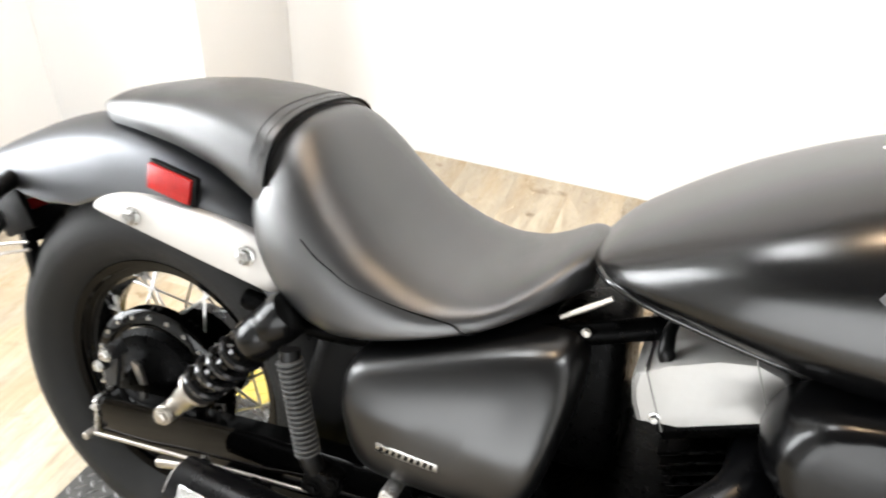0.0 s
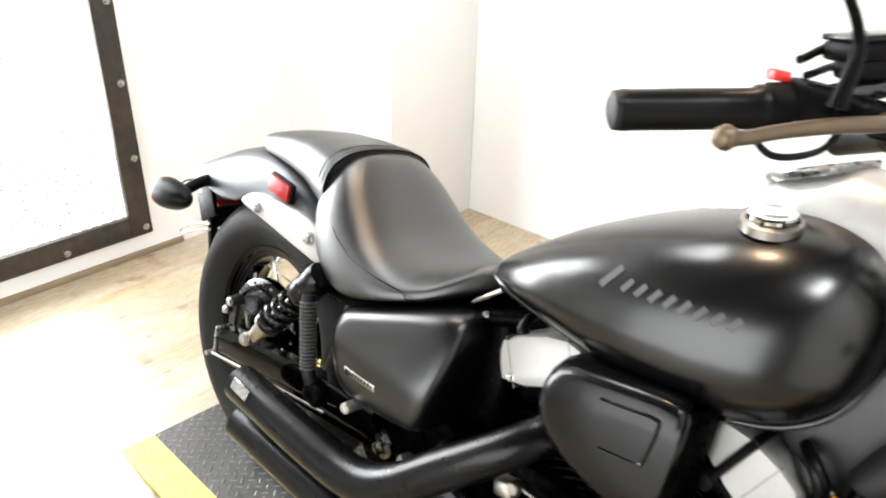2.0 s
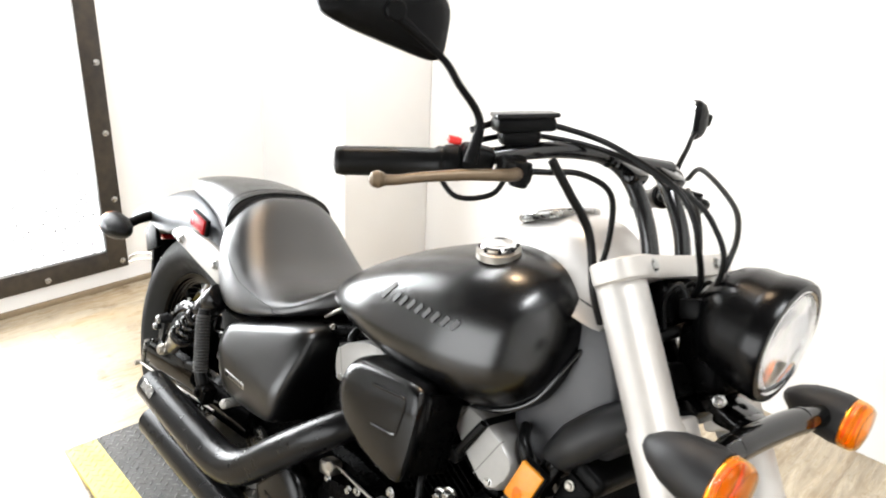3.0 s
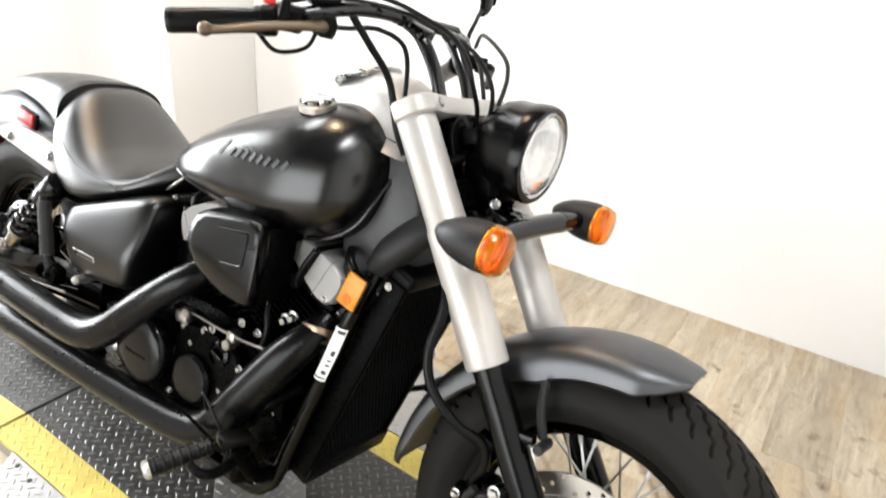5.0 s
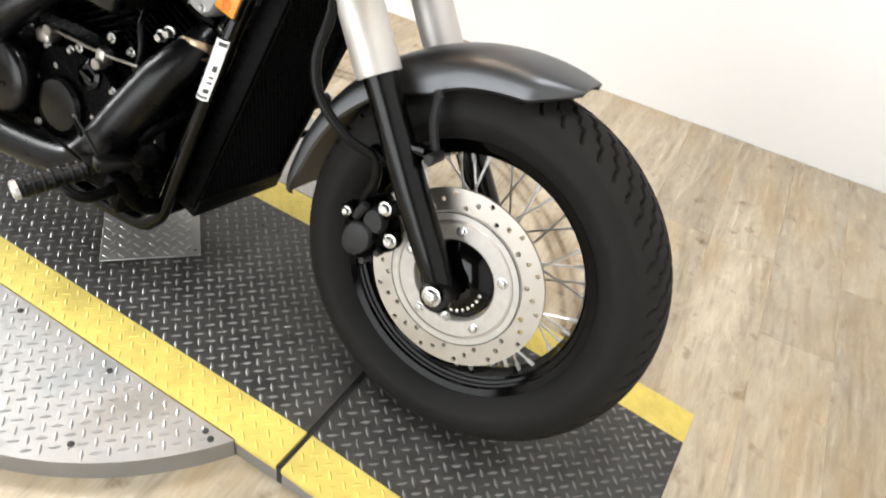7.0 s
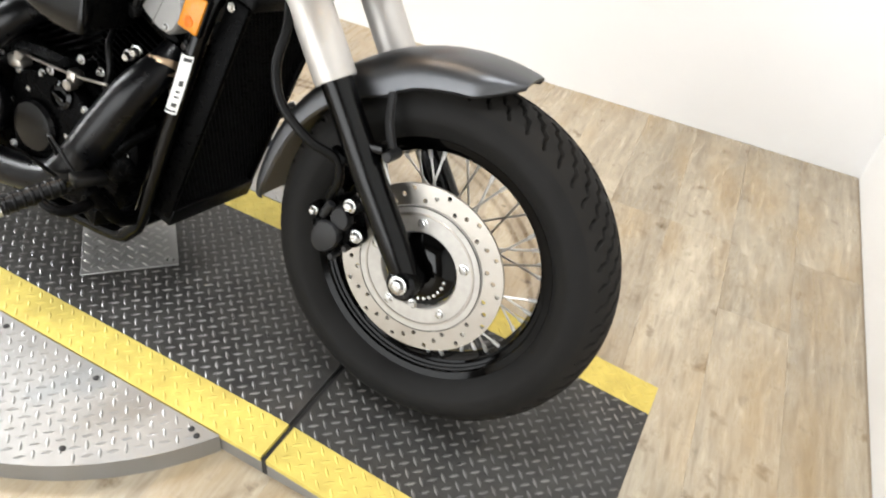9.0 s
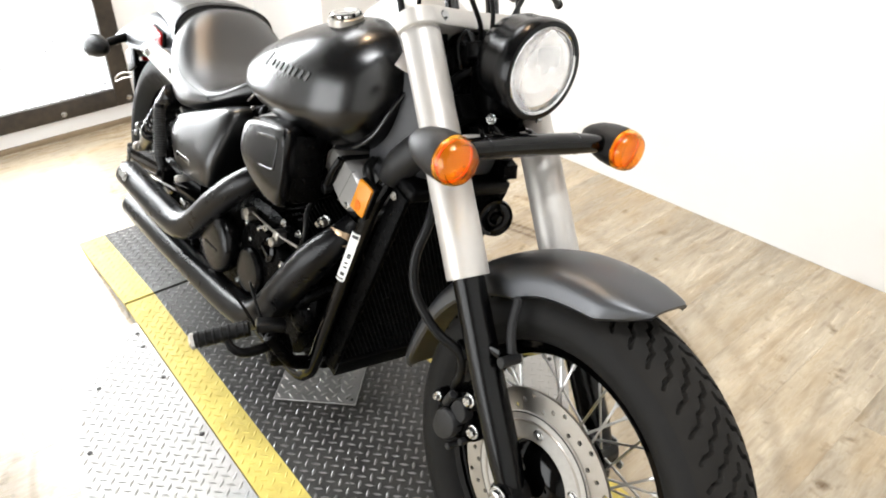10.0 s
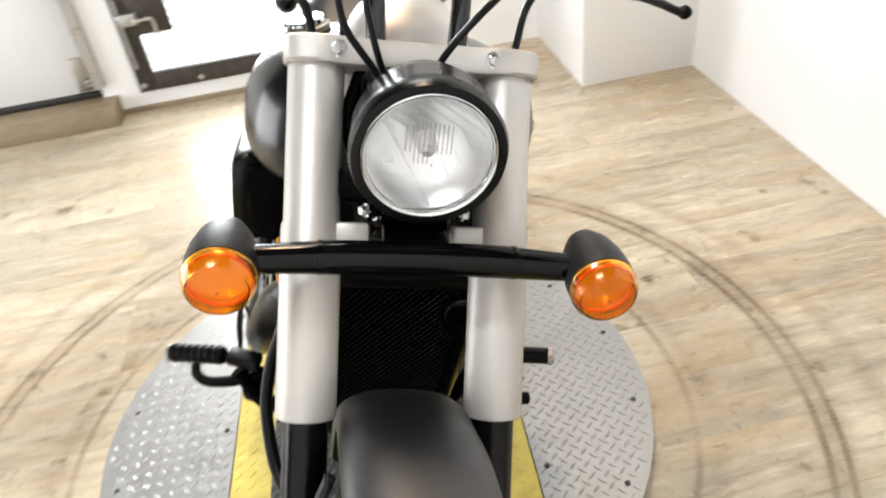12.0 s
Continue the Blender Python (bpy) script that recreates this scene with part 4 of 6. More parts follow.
rear_guard = bp("rear_mudguard", mudguard(RA, 46, 148, rear_section), FENDER, bike, "satin dark grey rear mudguard")
for s in (-1, 1):
    strut_poly = [(-0.032, 0.602), (-0.012, 0.619), (0.018, 0.632), (0.065, 0.641), (0.150, 0.643), (0.224, 0.636), (0.285, 0.622), (0.285, 0.560), (0.240, 0.566), (0.170, 0.574), (0.100, 0.583), (0.030, 0.592), (-0.020, 0.597)]
    strut = bp("fender_strut", prism(strut_poly, [(s * 0.110, 0.98), (s * 0.122, 1.0), (s * 0.129, 0.96), (s * 0.1335, 0.86), (s * 0.1355, 0.62)], 2), SILVER, bike, "silver fender strut with two bolts")
    bp("bolt", bolt((0.050, s * 0.136, 0.610), (0, s, 0), 0.010, 0.010), ZINC, strut)
    bp("bolt", bolt((0.232, s * 0.136, 0.607), (0, s, 0), 0.010, 0.010), ZINC, strut)
refl = bp("side_reflector", box((0.110, -0.124, 0.669), (0.074, 0.010, 0.042), (4, 8, 2), 0.003), PLASTIC, bike)
bp("lens", box((0.108, -0.130, 0.669), (0.066, 0.008, 0.036), (4, 8, 2), 0.0025), RED, refl, "red reflector")


def bullet(p, axis, r, length):
    """A bullet-shaped lamp body from its round lens end back to its point."""
    return lathe(p, axis, [(r * 0.6, 0.0), (r, 0.0), (r * 1.02, length * 0.12), (r * 0.97, length * 0.35), (r * 0.82, length * 0.6), (r * 0.55, length * 0.82), (r * 0.25, length * 0.96), (0.001, length)], 32)


for s in (-1, 1):
    sig = bp("rear_indicator", join(bullet((-0.205, s * 0.205, 0.565), (1, 0, 0.1), 0.034, 0.105), tube([(-0.170, s * 0.19, 0.572), (-0.185, s * 0.14, 0.590), (-0.195, s * 0.09, 0.600)], [0.012, 0.013, 0.014], 12)), PLASTIC, bike, "black bullet indicator on a short stalk")
    bp("lens", lathe((-0.2055, s * 0.205, 0.565), (-1, 0, -0.1), [(0.033, 0), (0.033, 0.008), (0.028, 0.016), (0.015, 0.020), (0.001, 0.021)], 28), ORANGE, sig)
tail = bp("plate_bracket", box((-0.232, 0, 0.49), (0.012, 0.13, 0.05), (0, -12, 0), 0.003), PLASTIC, bike, "black plate bracket below the tail")
bp("bracket_top", box((-0.265, 0, 0.545), (0.05, 0.15, 0.035), (0, -40, 0), 0.006), PLASTIC, tail)
for s in (-1, 1):
    bp("bracket_arm", box((-0.225, s * 0.070, 0.470), (0.016, 0.020, 0.13), (0, -14, 0), 0.003), PLASTIC, tail)
    bp("bracket_cheek", box((-0.24, s * 0.08, 0.520), (0.07, 0.012, 0.07), (0, -30, 0), 0.004), PLASTIC, tail)
bp("hook", tube([(-0.200, -0.090, 0.470), (-0.250, -0.105, 0.452), (-0.292, -0.110, 0.430), (-0.296, -0.112, 0.440), (-0.252, -0.108, 0.468), (-0.200, -0.093, 0.484)], 0.0028, 8), STEEL, tail, "small steel hook")
bp("tail_lamp", lathe((-0.272, 0, 0.535), (-0.95, 0, -0.15), [(0.045, 0), (0.045, 0.015), (0.038, 0.026), (0.015, 0.032)], 28), RED, rear_guard, "red tail lamp")


# -- seat --
def table_at(x, xs, *cols):
    return [float(np.interp(x, xs, c)) for c in cols]


def seat_ring(x, hw, zt, zb, n=48, power=2.7, dish=0.0):
    zc = zb + 0.24 * (zt - zb)
    ring = []
    for i in range(n):
        a = 2 * math.pi * i / n
        c, s = math.cos(a), math.sin(a)
        y = hw * math.copysign(abs(c) ** (2 / power), c)
        h = (zt - zc) if s >= 0 else (zc - zb)
        z = zc + h * math.copysign(abs(s) ** (2 / (power if s >= 0 else 3.2)), s)
        if s > 0:
            z -= dish * (1 - (y / hw) ** 2) ** 2
        ring.append((x, y, z))
    return ring


sx = [0.232, 0.245, 0.275, 0.31, 0.35, 0.40, 0.45, 0.50, 0.55, 0.59, 0.622, 0.645]
st = [0.768, 0.782, 0.784, 0.762, 0.724, 0.682, 0.656, 0.645, 0.654, 0.682, 0.712, 0.710]
sb = [0.600, 0.575, 0.548, 0.536, 0.538, 0.552, 0.570, 0.588, 0.608, 0.630, 0.648, 0.660]
sw = [0.130, 0.144, 0.156, 0.167, 0.174, 0.177, 0.175, 0.166, 0.150, 0.126, 0.094, 0.062]
sd = [0.0, 0.0, 0.0, 0.006, 0.010, 0.012, 0.012, 0.010, 0.006, 0.002, 0.0, 0.0]
rings = []
for x in np.linspace(sx[0], sx[-1], 46):
    t, b, w, d = table_at(x, sx, st, sb, sw, sd)
    rings.append(seat_ring(x, w, t, b, dish=d))
rings = [[(x + 0.030 * ((0.66 - z) / 0.12 if z < 0.66 else 0) * (1 if x < 0.34 else max(0, (0.5 - x) / 0.16)), y, z) for x, y, z in r] for r in rings]
for _ in range(3):
    R3 = np.array(rings)
    R3[1:-1] = 0.25 * R3[:-2] + 0.5 * R3[1:-1] + 0.25 * R3[2:]
    rings = R3
seat = bp("seat", loft(rings), LEATHER, bike, "black stitched vinyl solo seat", 60)


def seat_side(x, z):
    t, b, w, d = table_at(x, sx, st, sb, sw, sd)
    c = b + 0.24 * (t - b)
    h, p = ((t - c), 2.7) if z > c else ((c - b), 3.2)
    return w * max(0.0, 1 - (min(1.0, abs(z - c) / h)) ** p) ** (1 / p)


seam = [(0.322, 0.664), (0.346, 0.650), (0.370, 0.640), (0.393, 0.631), (0.429, 0.625), (0.463, 0.621), (0.514, 0.619), (0.544, 0.613), (0.566, 0.614)]
for s in (-1, 1):
    bp("seam", tube([(x, s * (seat_side(x, z) - 0.0010), z) for x, z in seam], 0.0013, 6), PLASTIC, seat)
pill_x = [-0.055, -0.03, 0.03, 0.10, 0.17, 0.232, 0.252]
pill_t = [0.738, 0.752, 0.770, 0.784, 0.790, 0.790, 0.786]
pill_w = [0.070, 0.088, 0.104, 0.115, 0.126, 0.136, 0.138]
pill_b = [0.722, 0.724, 0.728, 0.726, 0.716, 0.694, 0.682]
prings = []
for x in np.linspace(pill_x[0], pill_x[-1], 26):
    t, w, b = table_at(x, pill_x, pill_t, pill_w, pill_b)
    out = [(x, w * math.copysign(abs(math.sin(q)) ** 0.8, q), b + (t - b) * max(math.cos(q), 0) ** 0.55) for q in np.linspace(-math.pi / 2, math.pi / 2, 25)]
    inn = [(x, y * 0.92, z - 0.014) for x, y, z in out[::-1]]
    prings.append(out + inn)
pill = bp("rear_pad", loft(prings), LEATHER, bike, "black stitched vinyl pad on the mudguard", 60)
for dx in (-0.010, -0.022):
    t, w, b = table_at(0.252 + dx, pill_x, pill_t, pill_w, pill_b)
    bp("stitch_line", tube([(0.252 + dx, (w + 0.0001) * math.copysign(abs(math.sin(q)) ** 0.8, q), b + (t - b + 0.0001) * max(math.cos(q), 0) ** 0.55) for q in np.linspace(-1.45, 1.45, 22)], 0.0007, 6, 2), LEATHER, pill)
t, w, b = table_at(0.252, pill_x, pill_t, pill_w, pill_b)
# dull black tube draws the thin shadow gap between pad and seat
bp("gap_shade", tube([(0.254, (w + 0.001) * math.copysign(abs(math.sin(q)) ** 0.8, q), b + (t - b + 0.001) * max(math.cos(q), 0) ** 0.55) for q in np.linspace(-1.5, 1.5, 24)], 0.0022, 8, 2), PLASTIC, pill)

# -- tank --
tx = [0.632, 0.642, 0.660, 0.690, 0.728, 0.78, 0.85, 0.93, 1.01, 1.07, 1.115, 1.15, 1.172, 1.180]
tt = [0.700, 0.716, 0.736, 0.759, 0.788, 0.823, 0.861, 0.896, 0.922, 0.930, 0.922, 0.898, 0.865, 0.835]
tb = [0.695, 0.693, 0.691, 0.688, 0.683, 0.676, 0.666, 0.656, 0.655, 0.668, 0.688, 0.722, 0.770, 0.805]
tw = [0.030, 0.078, 0.116, 0.142, 0.168, 0.191, 0.208, 0.216, 0.218, 0.210, 0.194, 0.165, 0.118, 0.050]


TP, TPU = 2.4, 2.6                                   # roundness of the tank's section, below and above


def tank_dims(x):
    t, b, w = table_at(x, tx, tt, tb, tw)
    return w, t, b, b + 0.40 * (t - b)


def tank_side(x, z):
    w, t, b, c = tank_dims(x)
    h, p = ((t - c), TPU) if z > c else ((c - b), TP)
    return w * max(0.0, 1 - (abs(z - c) / h) ** p) ** (1 / p)


trings = []
xs = np.concatenate([np.linspace(0.632, 0.70, 10), np.linspace(0.71, 1.11, 30), np.linspace(1.118, 1.18, 12)])
for x in xs:
    w, t, b, c = tank_dims(x)
    ring = []
    for i in range(56):
        a = 2 * math.pi * i / 56
        co, si = math.cos(a), math.sin(a)
        p = TPU if si > 0 else TP
        ring.append((x, w * math.copysign(abs(co) ** (2 / p), co), c + ((t - c) if si > 0 else (c - b)) * math.copysign(abs(si) ** (2 / p), si)))
    trings.append(ring)
for _ in range(3):
    T3 = np.array(trings)
    T3[1:-1] = 0.25 * T3[:-2] + 0.5 * T3[1:-1] + 0.25 * T3[2:]
    trings = T3
tank = bp("fuel_tank", loft(trings), TANK, bike, "satin black teardrop fuel tank", 60)
for s in (-1, 1):
    line = [(x, s * (tank_side(x, tank_dims(x)[2] + 0.016) + 0.001), tank_dims(x)[2] + 0.015) for x in (0.652, 0.672, 0.72, 0.80, 0.90, 1.0, 1.07, 1.115, 1.150)]
    line += [(1.170, s * 0.106, 0.790), (1.180, s * 0.080, 0.835), (1.182, s * 0.070, 0.87)]
    bp("seam_flange", tube(line, 0.0042, 10), BAR, tank, "glossy welded seam flange")


def letter_strip(pts, width, side):
    """A stroke laid on the tank's skin."""
    rows = []
    P = [Vector((x, 0, z)) for x, z in pts]
    Q = []
    for a, b in zip(P, P[1:]):
        Q += [a.lerp(b, k / 4) for k in range(4)]
    Q.append(P[-1])
    for i, p in enumerate(Q):
        d = (Q[min(i + 1, len(Q) - 1)] - Q[max(i - 1, 0)]).normalized()
        n = Vector((-d.z, 0, d.x)) * width / 2
        rows.append([(q.x, side * (tank_side(q.x, q.z) + 0.0012), q.z) for q in (p - n, p + n)])
    return grid(rows)


# the model's mark on the flank, as plain slanted strokes
lx, lz = 0.890, 0.794
marks = [([(-0.006, -0.004), (0.012, 0.024)], 0.009)] + [([(0.024 + 0.0185 * k, 0.000), (0.033 + 0.0185 * k, 0.015)], 0.0075) for k in range(8)]
for s in (-1, 1):
    for pts, w in marks:
        bp("tank_mark", letter_strip([(lx + (x if s < 0 else 0.20 - x), lz + z + 0.06 * x) for x, z in pts], w, s), LETTER, tank, "pale grey slanted stroke")

cap_at = Vector((1.022, -0.129, 0.913))
cap_n = Vector((-0.06, -0.30, 1)).normalized()
cap = bp("fuel_cap", lathe(cap_at, cap_n, [(0.033, -0.010), (0.033, 0.001), (0.029, 0.003), (0.026, 0.004), (0.026, 0.006)], 36), STEEL, tank, "chrome fuel cap on a steel collar")
crown = bp("cap_crown", lathe(cap_at + cap_n * 0.004, cap_n, [(0.026, 0), (0.0275, 0.001), (0.0275, 0.005), (0.0255, 0.0072), (0.020, 0.0078), (0.018, 0.0068), (0.001, 0.0068)], 32), CHROME, cap)
for k in range(8):
    a = math.pi * k / 4
    e1, e2 = cap_n.orthogonal().normalized(), cap_n.cross(cap_n.orthogonal().normalized())
    q = cap_at + cap_n * 0.0075 + 0.0272 * (math.cos(a) * e1 + math.sin(a) * e2)
    bp("grip_notch", lathe(q - cap_n * 0.003, cap_n, [(0.0026, 0), (0.0026, 0.005), (0.001, 0.0052)], 8), PLASTIC, crown)

# -- console and speedometer --
crings = []
cxs = [0.872, 0.895, 0.925, 0.97, 1.02, 1.07, 1.11, 1.15, 1.185, 1.200]
ct = [0.866, 0.888, 0.910, 0.942, 0.969, 0.988, 0.987, 0.966, 0.935, 0.908]
cw = [0.010, 0.022, 0.040, 0.056, 0.068, 0.078, 0.085, 0.090, 0.088, 0.080]
cb = [0.848, 0.862, 0.878, 0.890, 0.896, 0.898, 0.894, 0.886, 0.880, 0.878]
for x in np.linspace(cxs[0], cxs[-1], 26):
    t, w, b = table_at(x, cxs, ct, cw, cb)
    crings.append([(x, w * (1.25 if i > 14 else 1.0) * math.copysign(abs(math.cos(a)) ** 0.8, math.cos(a)), b + (t - b) * max(0, math.sin(a)) ** 0.7 - (0.02 if math.sin(a) < -1e-6 else 0)) for i, a in enumerate(np.linspace(0, 2 * math.pi, 28, endpoint=False))])
console = bp("console", loft(crings), CONSOLE, bike, "silver tank console", 60)
dial_c, dial_n = Vector((1.017, 0, 0.968)), Vector((-0.40, 0, 0.92)).normalized()
dial = bp("speedometer", lathe(dial_c - dial_n * 0.02, dial_n, [(0.058, 0.012), (0.062, 0.016), (0.0635, 0.021), (0.0615, 0.0245), (0.0598, 0.0235), (0.0595, 0.022), (0.001, 0.022)], 44), ZINC, console, "chrome-rimmed speedometer")
bp("dial_face", lathe(dial_c + dial_n * 0.0025, dial_n, [(0.0595, 0), (0.0595, 0.0008), (0.001, 0.0009)], 40), INK, dial)
for k in range(11):
    a = radians(-30 + 24 * k)
    e1 = dial_n.cross(Vector((0, 1, 0))).normalized()
    q = dial_c + dial_n * 0.0036 + 0.05 * (math.cos(a) * Vector((0, 1, 0)) + math.sin(a) * e1)
    bp("tick", box(q, (0.003, 0.003, 0.0006), (0, -23, 0), 0), PAPER, dial)

# -- side covers --
cover_poly = [(0.402, 0.543), (0.44, 0.560), (0.620, 0.630), (0.662, 0.628), (0.668, 0.56), (0.650, 0.440), (0.625, 0.420), (0.50, 0.404), (0.450, 0.404), (0.424, 0.424), (0.405, 0.490)]
def tucked(g):
    """The outer face turned in below a soft crease, and a little above it."""
    def inward(z):
        low, high = max(0.0, 0.505 - z), max(0.0, z - 0.495)
        return 0.12 * low * low / (low + 0.02) + 0.40 * high * high / (high + 0.02)
    return [(x, y - math.copysign(inward(z), y) * min(1.0, max(0.0, (abs(y) - 0.10) / 0.08)), z) for x, y, z in g[0]], g[1]


for s in (-1, 1):
    sc = bp("side_cover", tucked(prism(cover_poly, [(s * 0.070, 1.0), (s * 0.135, 1.0), (s * 0.170, 0.995), (s * 0.188, 0.975), (s * 0.198, 0.935), (s * 0.2035, 0.87), (s * 0.2060, 0.76), (s * 0.2072, 0.55), (s * 0.2078, 0.25)], 2, (0.535, 0.500))), SIDE, bike, "satin black side cover", 50)
    badge = bp("badge", box((0.505, s * 0.2025, 0.463), (0.078, 0.006, 0.0135), (s * -8, -2, 0), 0.002), ZINC, sc, "small silver badge with unreadable raised letters")
    for k in range(9):
        bp("badge_bar", box((0.474 + k * 0.0078, s * 0.2055, 0.4620 + k * 0.00027), (0.0045, 0.0015, 0.0075), (s * -8, 14, 0), 0.0004, 1), PLASTIC, badge)
bp("cover_lock", join(rod((0.49, -0.15, 0.405), (0.49, -0.21, 0.400), 0.010), bolt((0.49, -0.21, 0.400), (0, -1, 0), 0.007, 0.005)), ALLOY, bike)
bp("seat_rail", join(tube([(0.22, -0.115, 0.535), (0.35, -0.115, 0.530), (0.50, -0.105, 0.570), (0.64, -0.095, 0.620), (0.74, -0.075, 0.655)], 0.014, 10), tube([(0.22, 0.115, 0.535), (0.35, 0.115, 0.530), (0.50, 0.105, 0.570), (0.64, 0.095, 0.620), (0.74, 0.075, 0.655)], 0.014, 10)), ENGINE, bike, "black frame rail")
bp("tank_rod", tube([(0.624, -0.104, 0.640), (0.648, -0.104, 0.659), (0.674, -0.104, 0.680)], [0.003, 0.0042, 0.0035], 10), STEEL, bike, "short bright rod behind the tank")
# added black block, stands in for the shaded space behind the cover
bp("dark_filler", box((0.665, 0, 0.535), (0.09, 0.18, 0.20), (0, -8, 0), 0.02, 3), ENGINE, bike, "added black block filling the dark space behind the side cover")
plate = bp("pivot_plate", prism([(0.415, 0.46), (0.66, 0.45), (0.70, 0.30), (0.64, 0.235), (0.50, 0.235), (0.44, 0.30)], [(-0.120, 0.98), (-0.116, 1.0), (0.116, 1.0), (0.120, 0.98)], 1), ENGINE, bike, "black frame plate round the swing arm pivot")
bp("pivot_bolt", join(lathe((0.515, -0.120, 0.318), (0, -1, 0), [(0.026, 0), (0.026, 0.010), (0.022, 0.014), (0.016, 0.014), (0.015, 0.008), (0.001, 0.008)], 28), bolt((0.515, -0.128, 0.318), (0, -1, 0), 0.010, 0.010)), ZINC, plate, "round alloy pivot cap with bolt")
bp("inner_guard", box((0.35, 0, 0.42), (0.10, 0.22, 0.24), (0, 12, 0), 0.03, 3), PLASTIC, bike, "black inner guard")
for p in ((0.655, -0.105, 0.632),):
    bp("frame_bolt", bolt(p, (0, -1, 0.3), 0.004, 0.006), STEEL, bike)
bp("spark_lead", tube([(0.742, -0.08, 0.668), (0.738, -0.11, 0.664), (0.740, -0.125, 0.648), (0.748, -0.118, 0.632)], [0.006, 0.007, 0.009, 0.010], 10), HOSE, bike, "black spark plug lead")

# -- engine: a narrow V twin --
case = bp("crankcase", prism([(0.60, 0.30), (0.66, 0.44), (0.80, 0.47), (1.00, 0.46), (1.08, 0.38), (1.06, 0.22), (0.98, 0.17), (0.70, 0.17), (0.62, 0.22)], [(-0.155, 0.92), (-0.14, 1.0), (0.14, 1.0), (0.155, 0.92)], 2), ENGINE, bike, "black engine crankcase")
clutch = bp("clutch_cover", lathe((0.735, -0.142, 0.345), (0, -1, 0), [(0.066, 0), (0.068, 0.040), (0.075, 0.050), (0.075, 0.066), (0.072, 0.074), (0.064, 0.079), (0.040, 0.081), (0.001, 0.082)], 48), SATIN, case, "round black clutch cover")
for k in range(6):
    bp("embossed_bar", box((0.707 + k * 0.011, -0.2245, 0.335), (0.007, 0.0014, 0.007), (0, 10, 0), 0.0004, 1), SATIN, clutch)
bp("side_case", prism([(0.800, 0.420), (0.85, 0.440), (0.93, 0.445), (0.985, 0.42), (0.995, 0.36), (0.965, 0.26), (0.90, 0.225), (0.82, 0.24), (0.795, 0.30)], [(-0.135, 1.0), (-0.172, 1.0), (-0.182, 0.96), (-0.185, 0.86)], 2), ENGINE, case, "black engine side case")
bp("round_boss", lathe((0.874, -0.182, 0.334), (0, -1, 0), [(0.052, 0), (0.052, 0.012), (0.046, 0.019), (0.034, 0.021), (0.001, 0.021)], 36), SATIN, case)
filler = bp("oil_filler", lathe((0.936, -0.180, 0.412), (-0.1, -1, 0.1), [(0.026, 0), (0.026, 0.010), (0.020, 0.014), (0.019, 0.010), (0.001, 0.010)], 28), GLOSS, case, "black oil filler cap")
bp("filler_bar", box((0.936, -0.194, 0.412), (0.030, 0.008, 0.008), (0, 20, 0), 0.002), GLOSS, filler)
for x, z in ((0.848, 0.398), (0.880, 0.436), (0.975, 0.492), (0.943, 0.336), (0.822, 0.425), (0.90, 0.448), (0.985, 0.40), (0.985, 0.325), (0.952, 0.248), (0.86, 0.228), (0.80, 0.27), (0.80, 0.36), (0.76, 0.385), (0.64, 0.375), (0.64, 0.265)):
    bp("case_bolt", bolt((x, -0.180 if x > 0.79 else -0.160, z), (0, -1, 0), 0.006, 0.006), ZINC, case)
bp("engine_mount", join(box((0.60, -0.15, 0.30), (0.06, 0.03, 0.10), (0, 20, 0), 0.008), lathe((0.585, -0.165, 0.285), (0, -1, 0), [(0.026, 0), (0.026, 0.012), (0.018, 0.016), (0.014, 0.010), (0.001, 0.010)], 28)), ALLOY, case)
bp("control_rod", join(tube([(0.830, -0.178, 0.456), (0.955, -0.182, 0.458), (1.035, -0.178, 0.464)], 0.0028, 8), box((0.812, -0.172, 0.440), (0.034, 0.030, 0.026), (0, -12, 0), 0.006), rod((0.830, -0.170, 0.455), (0.830, -0.192, 0.455), 0.010), box((0.955, -0.176, 0.452), (0.022, 0.024, 0.030), (0, 8, 0), 0.006), rod((0.955, -0.175, 0.440), (0.955, -0.196, 0.440), 0.010)), STEEL, case, "thin steel rod with joints")
bp("sump", box((0.90, 0, 0.155), (0.26, 0.16, 0.05), bev=0.02, seg=3), ENGINE, case)


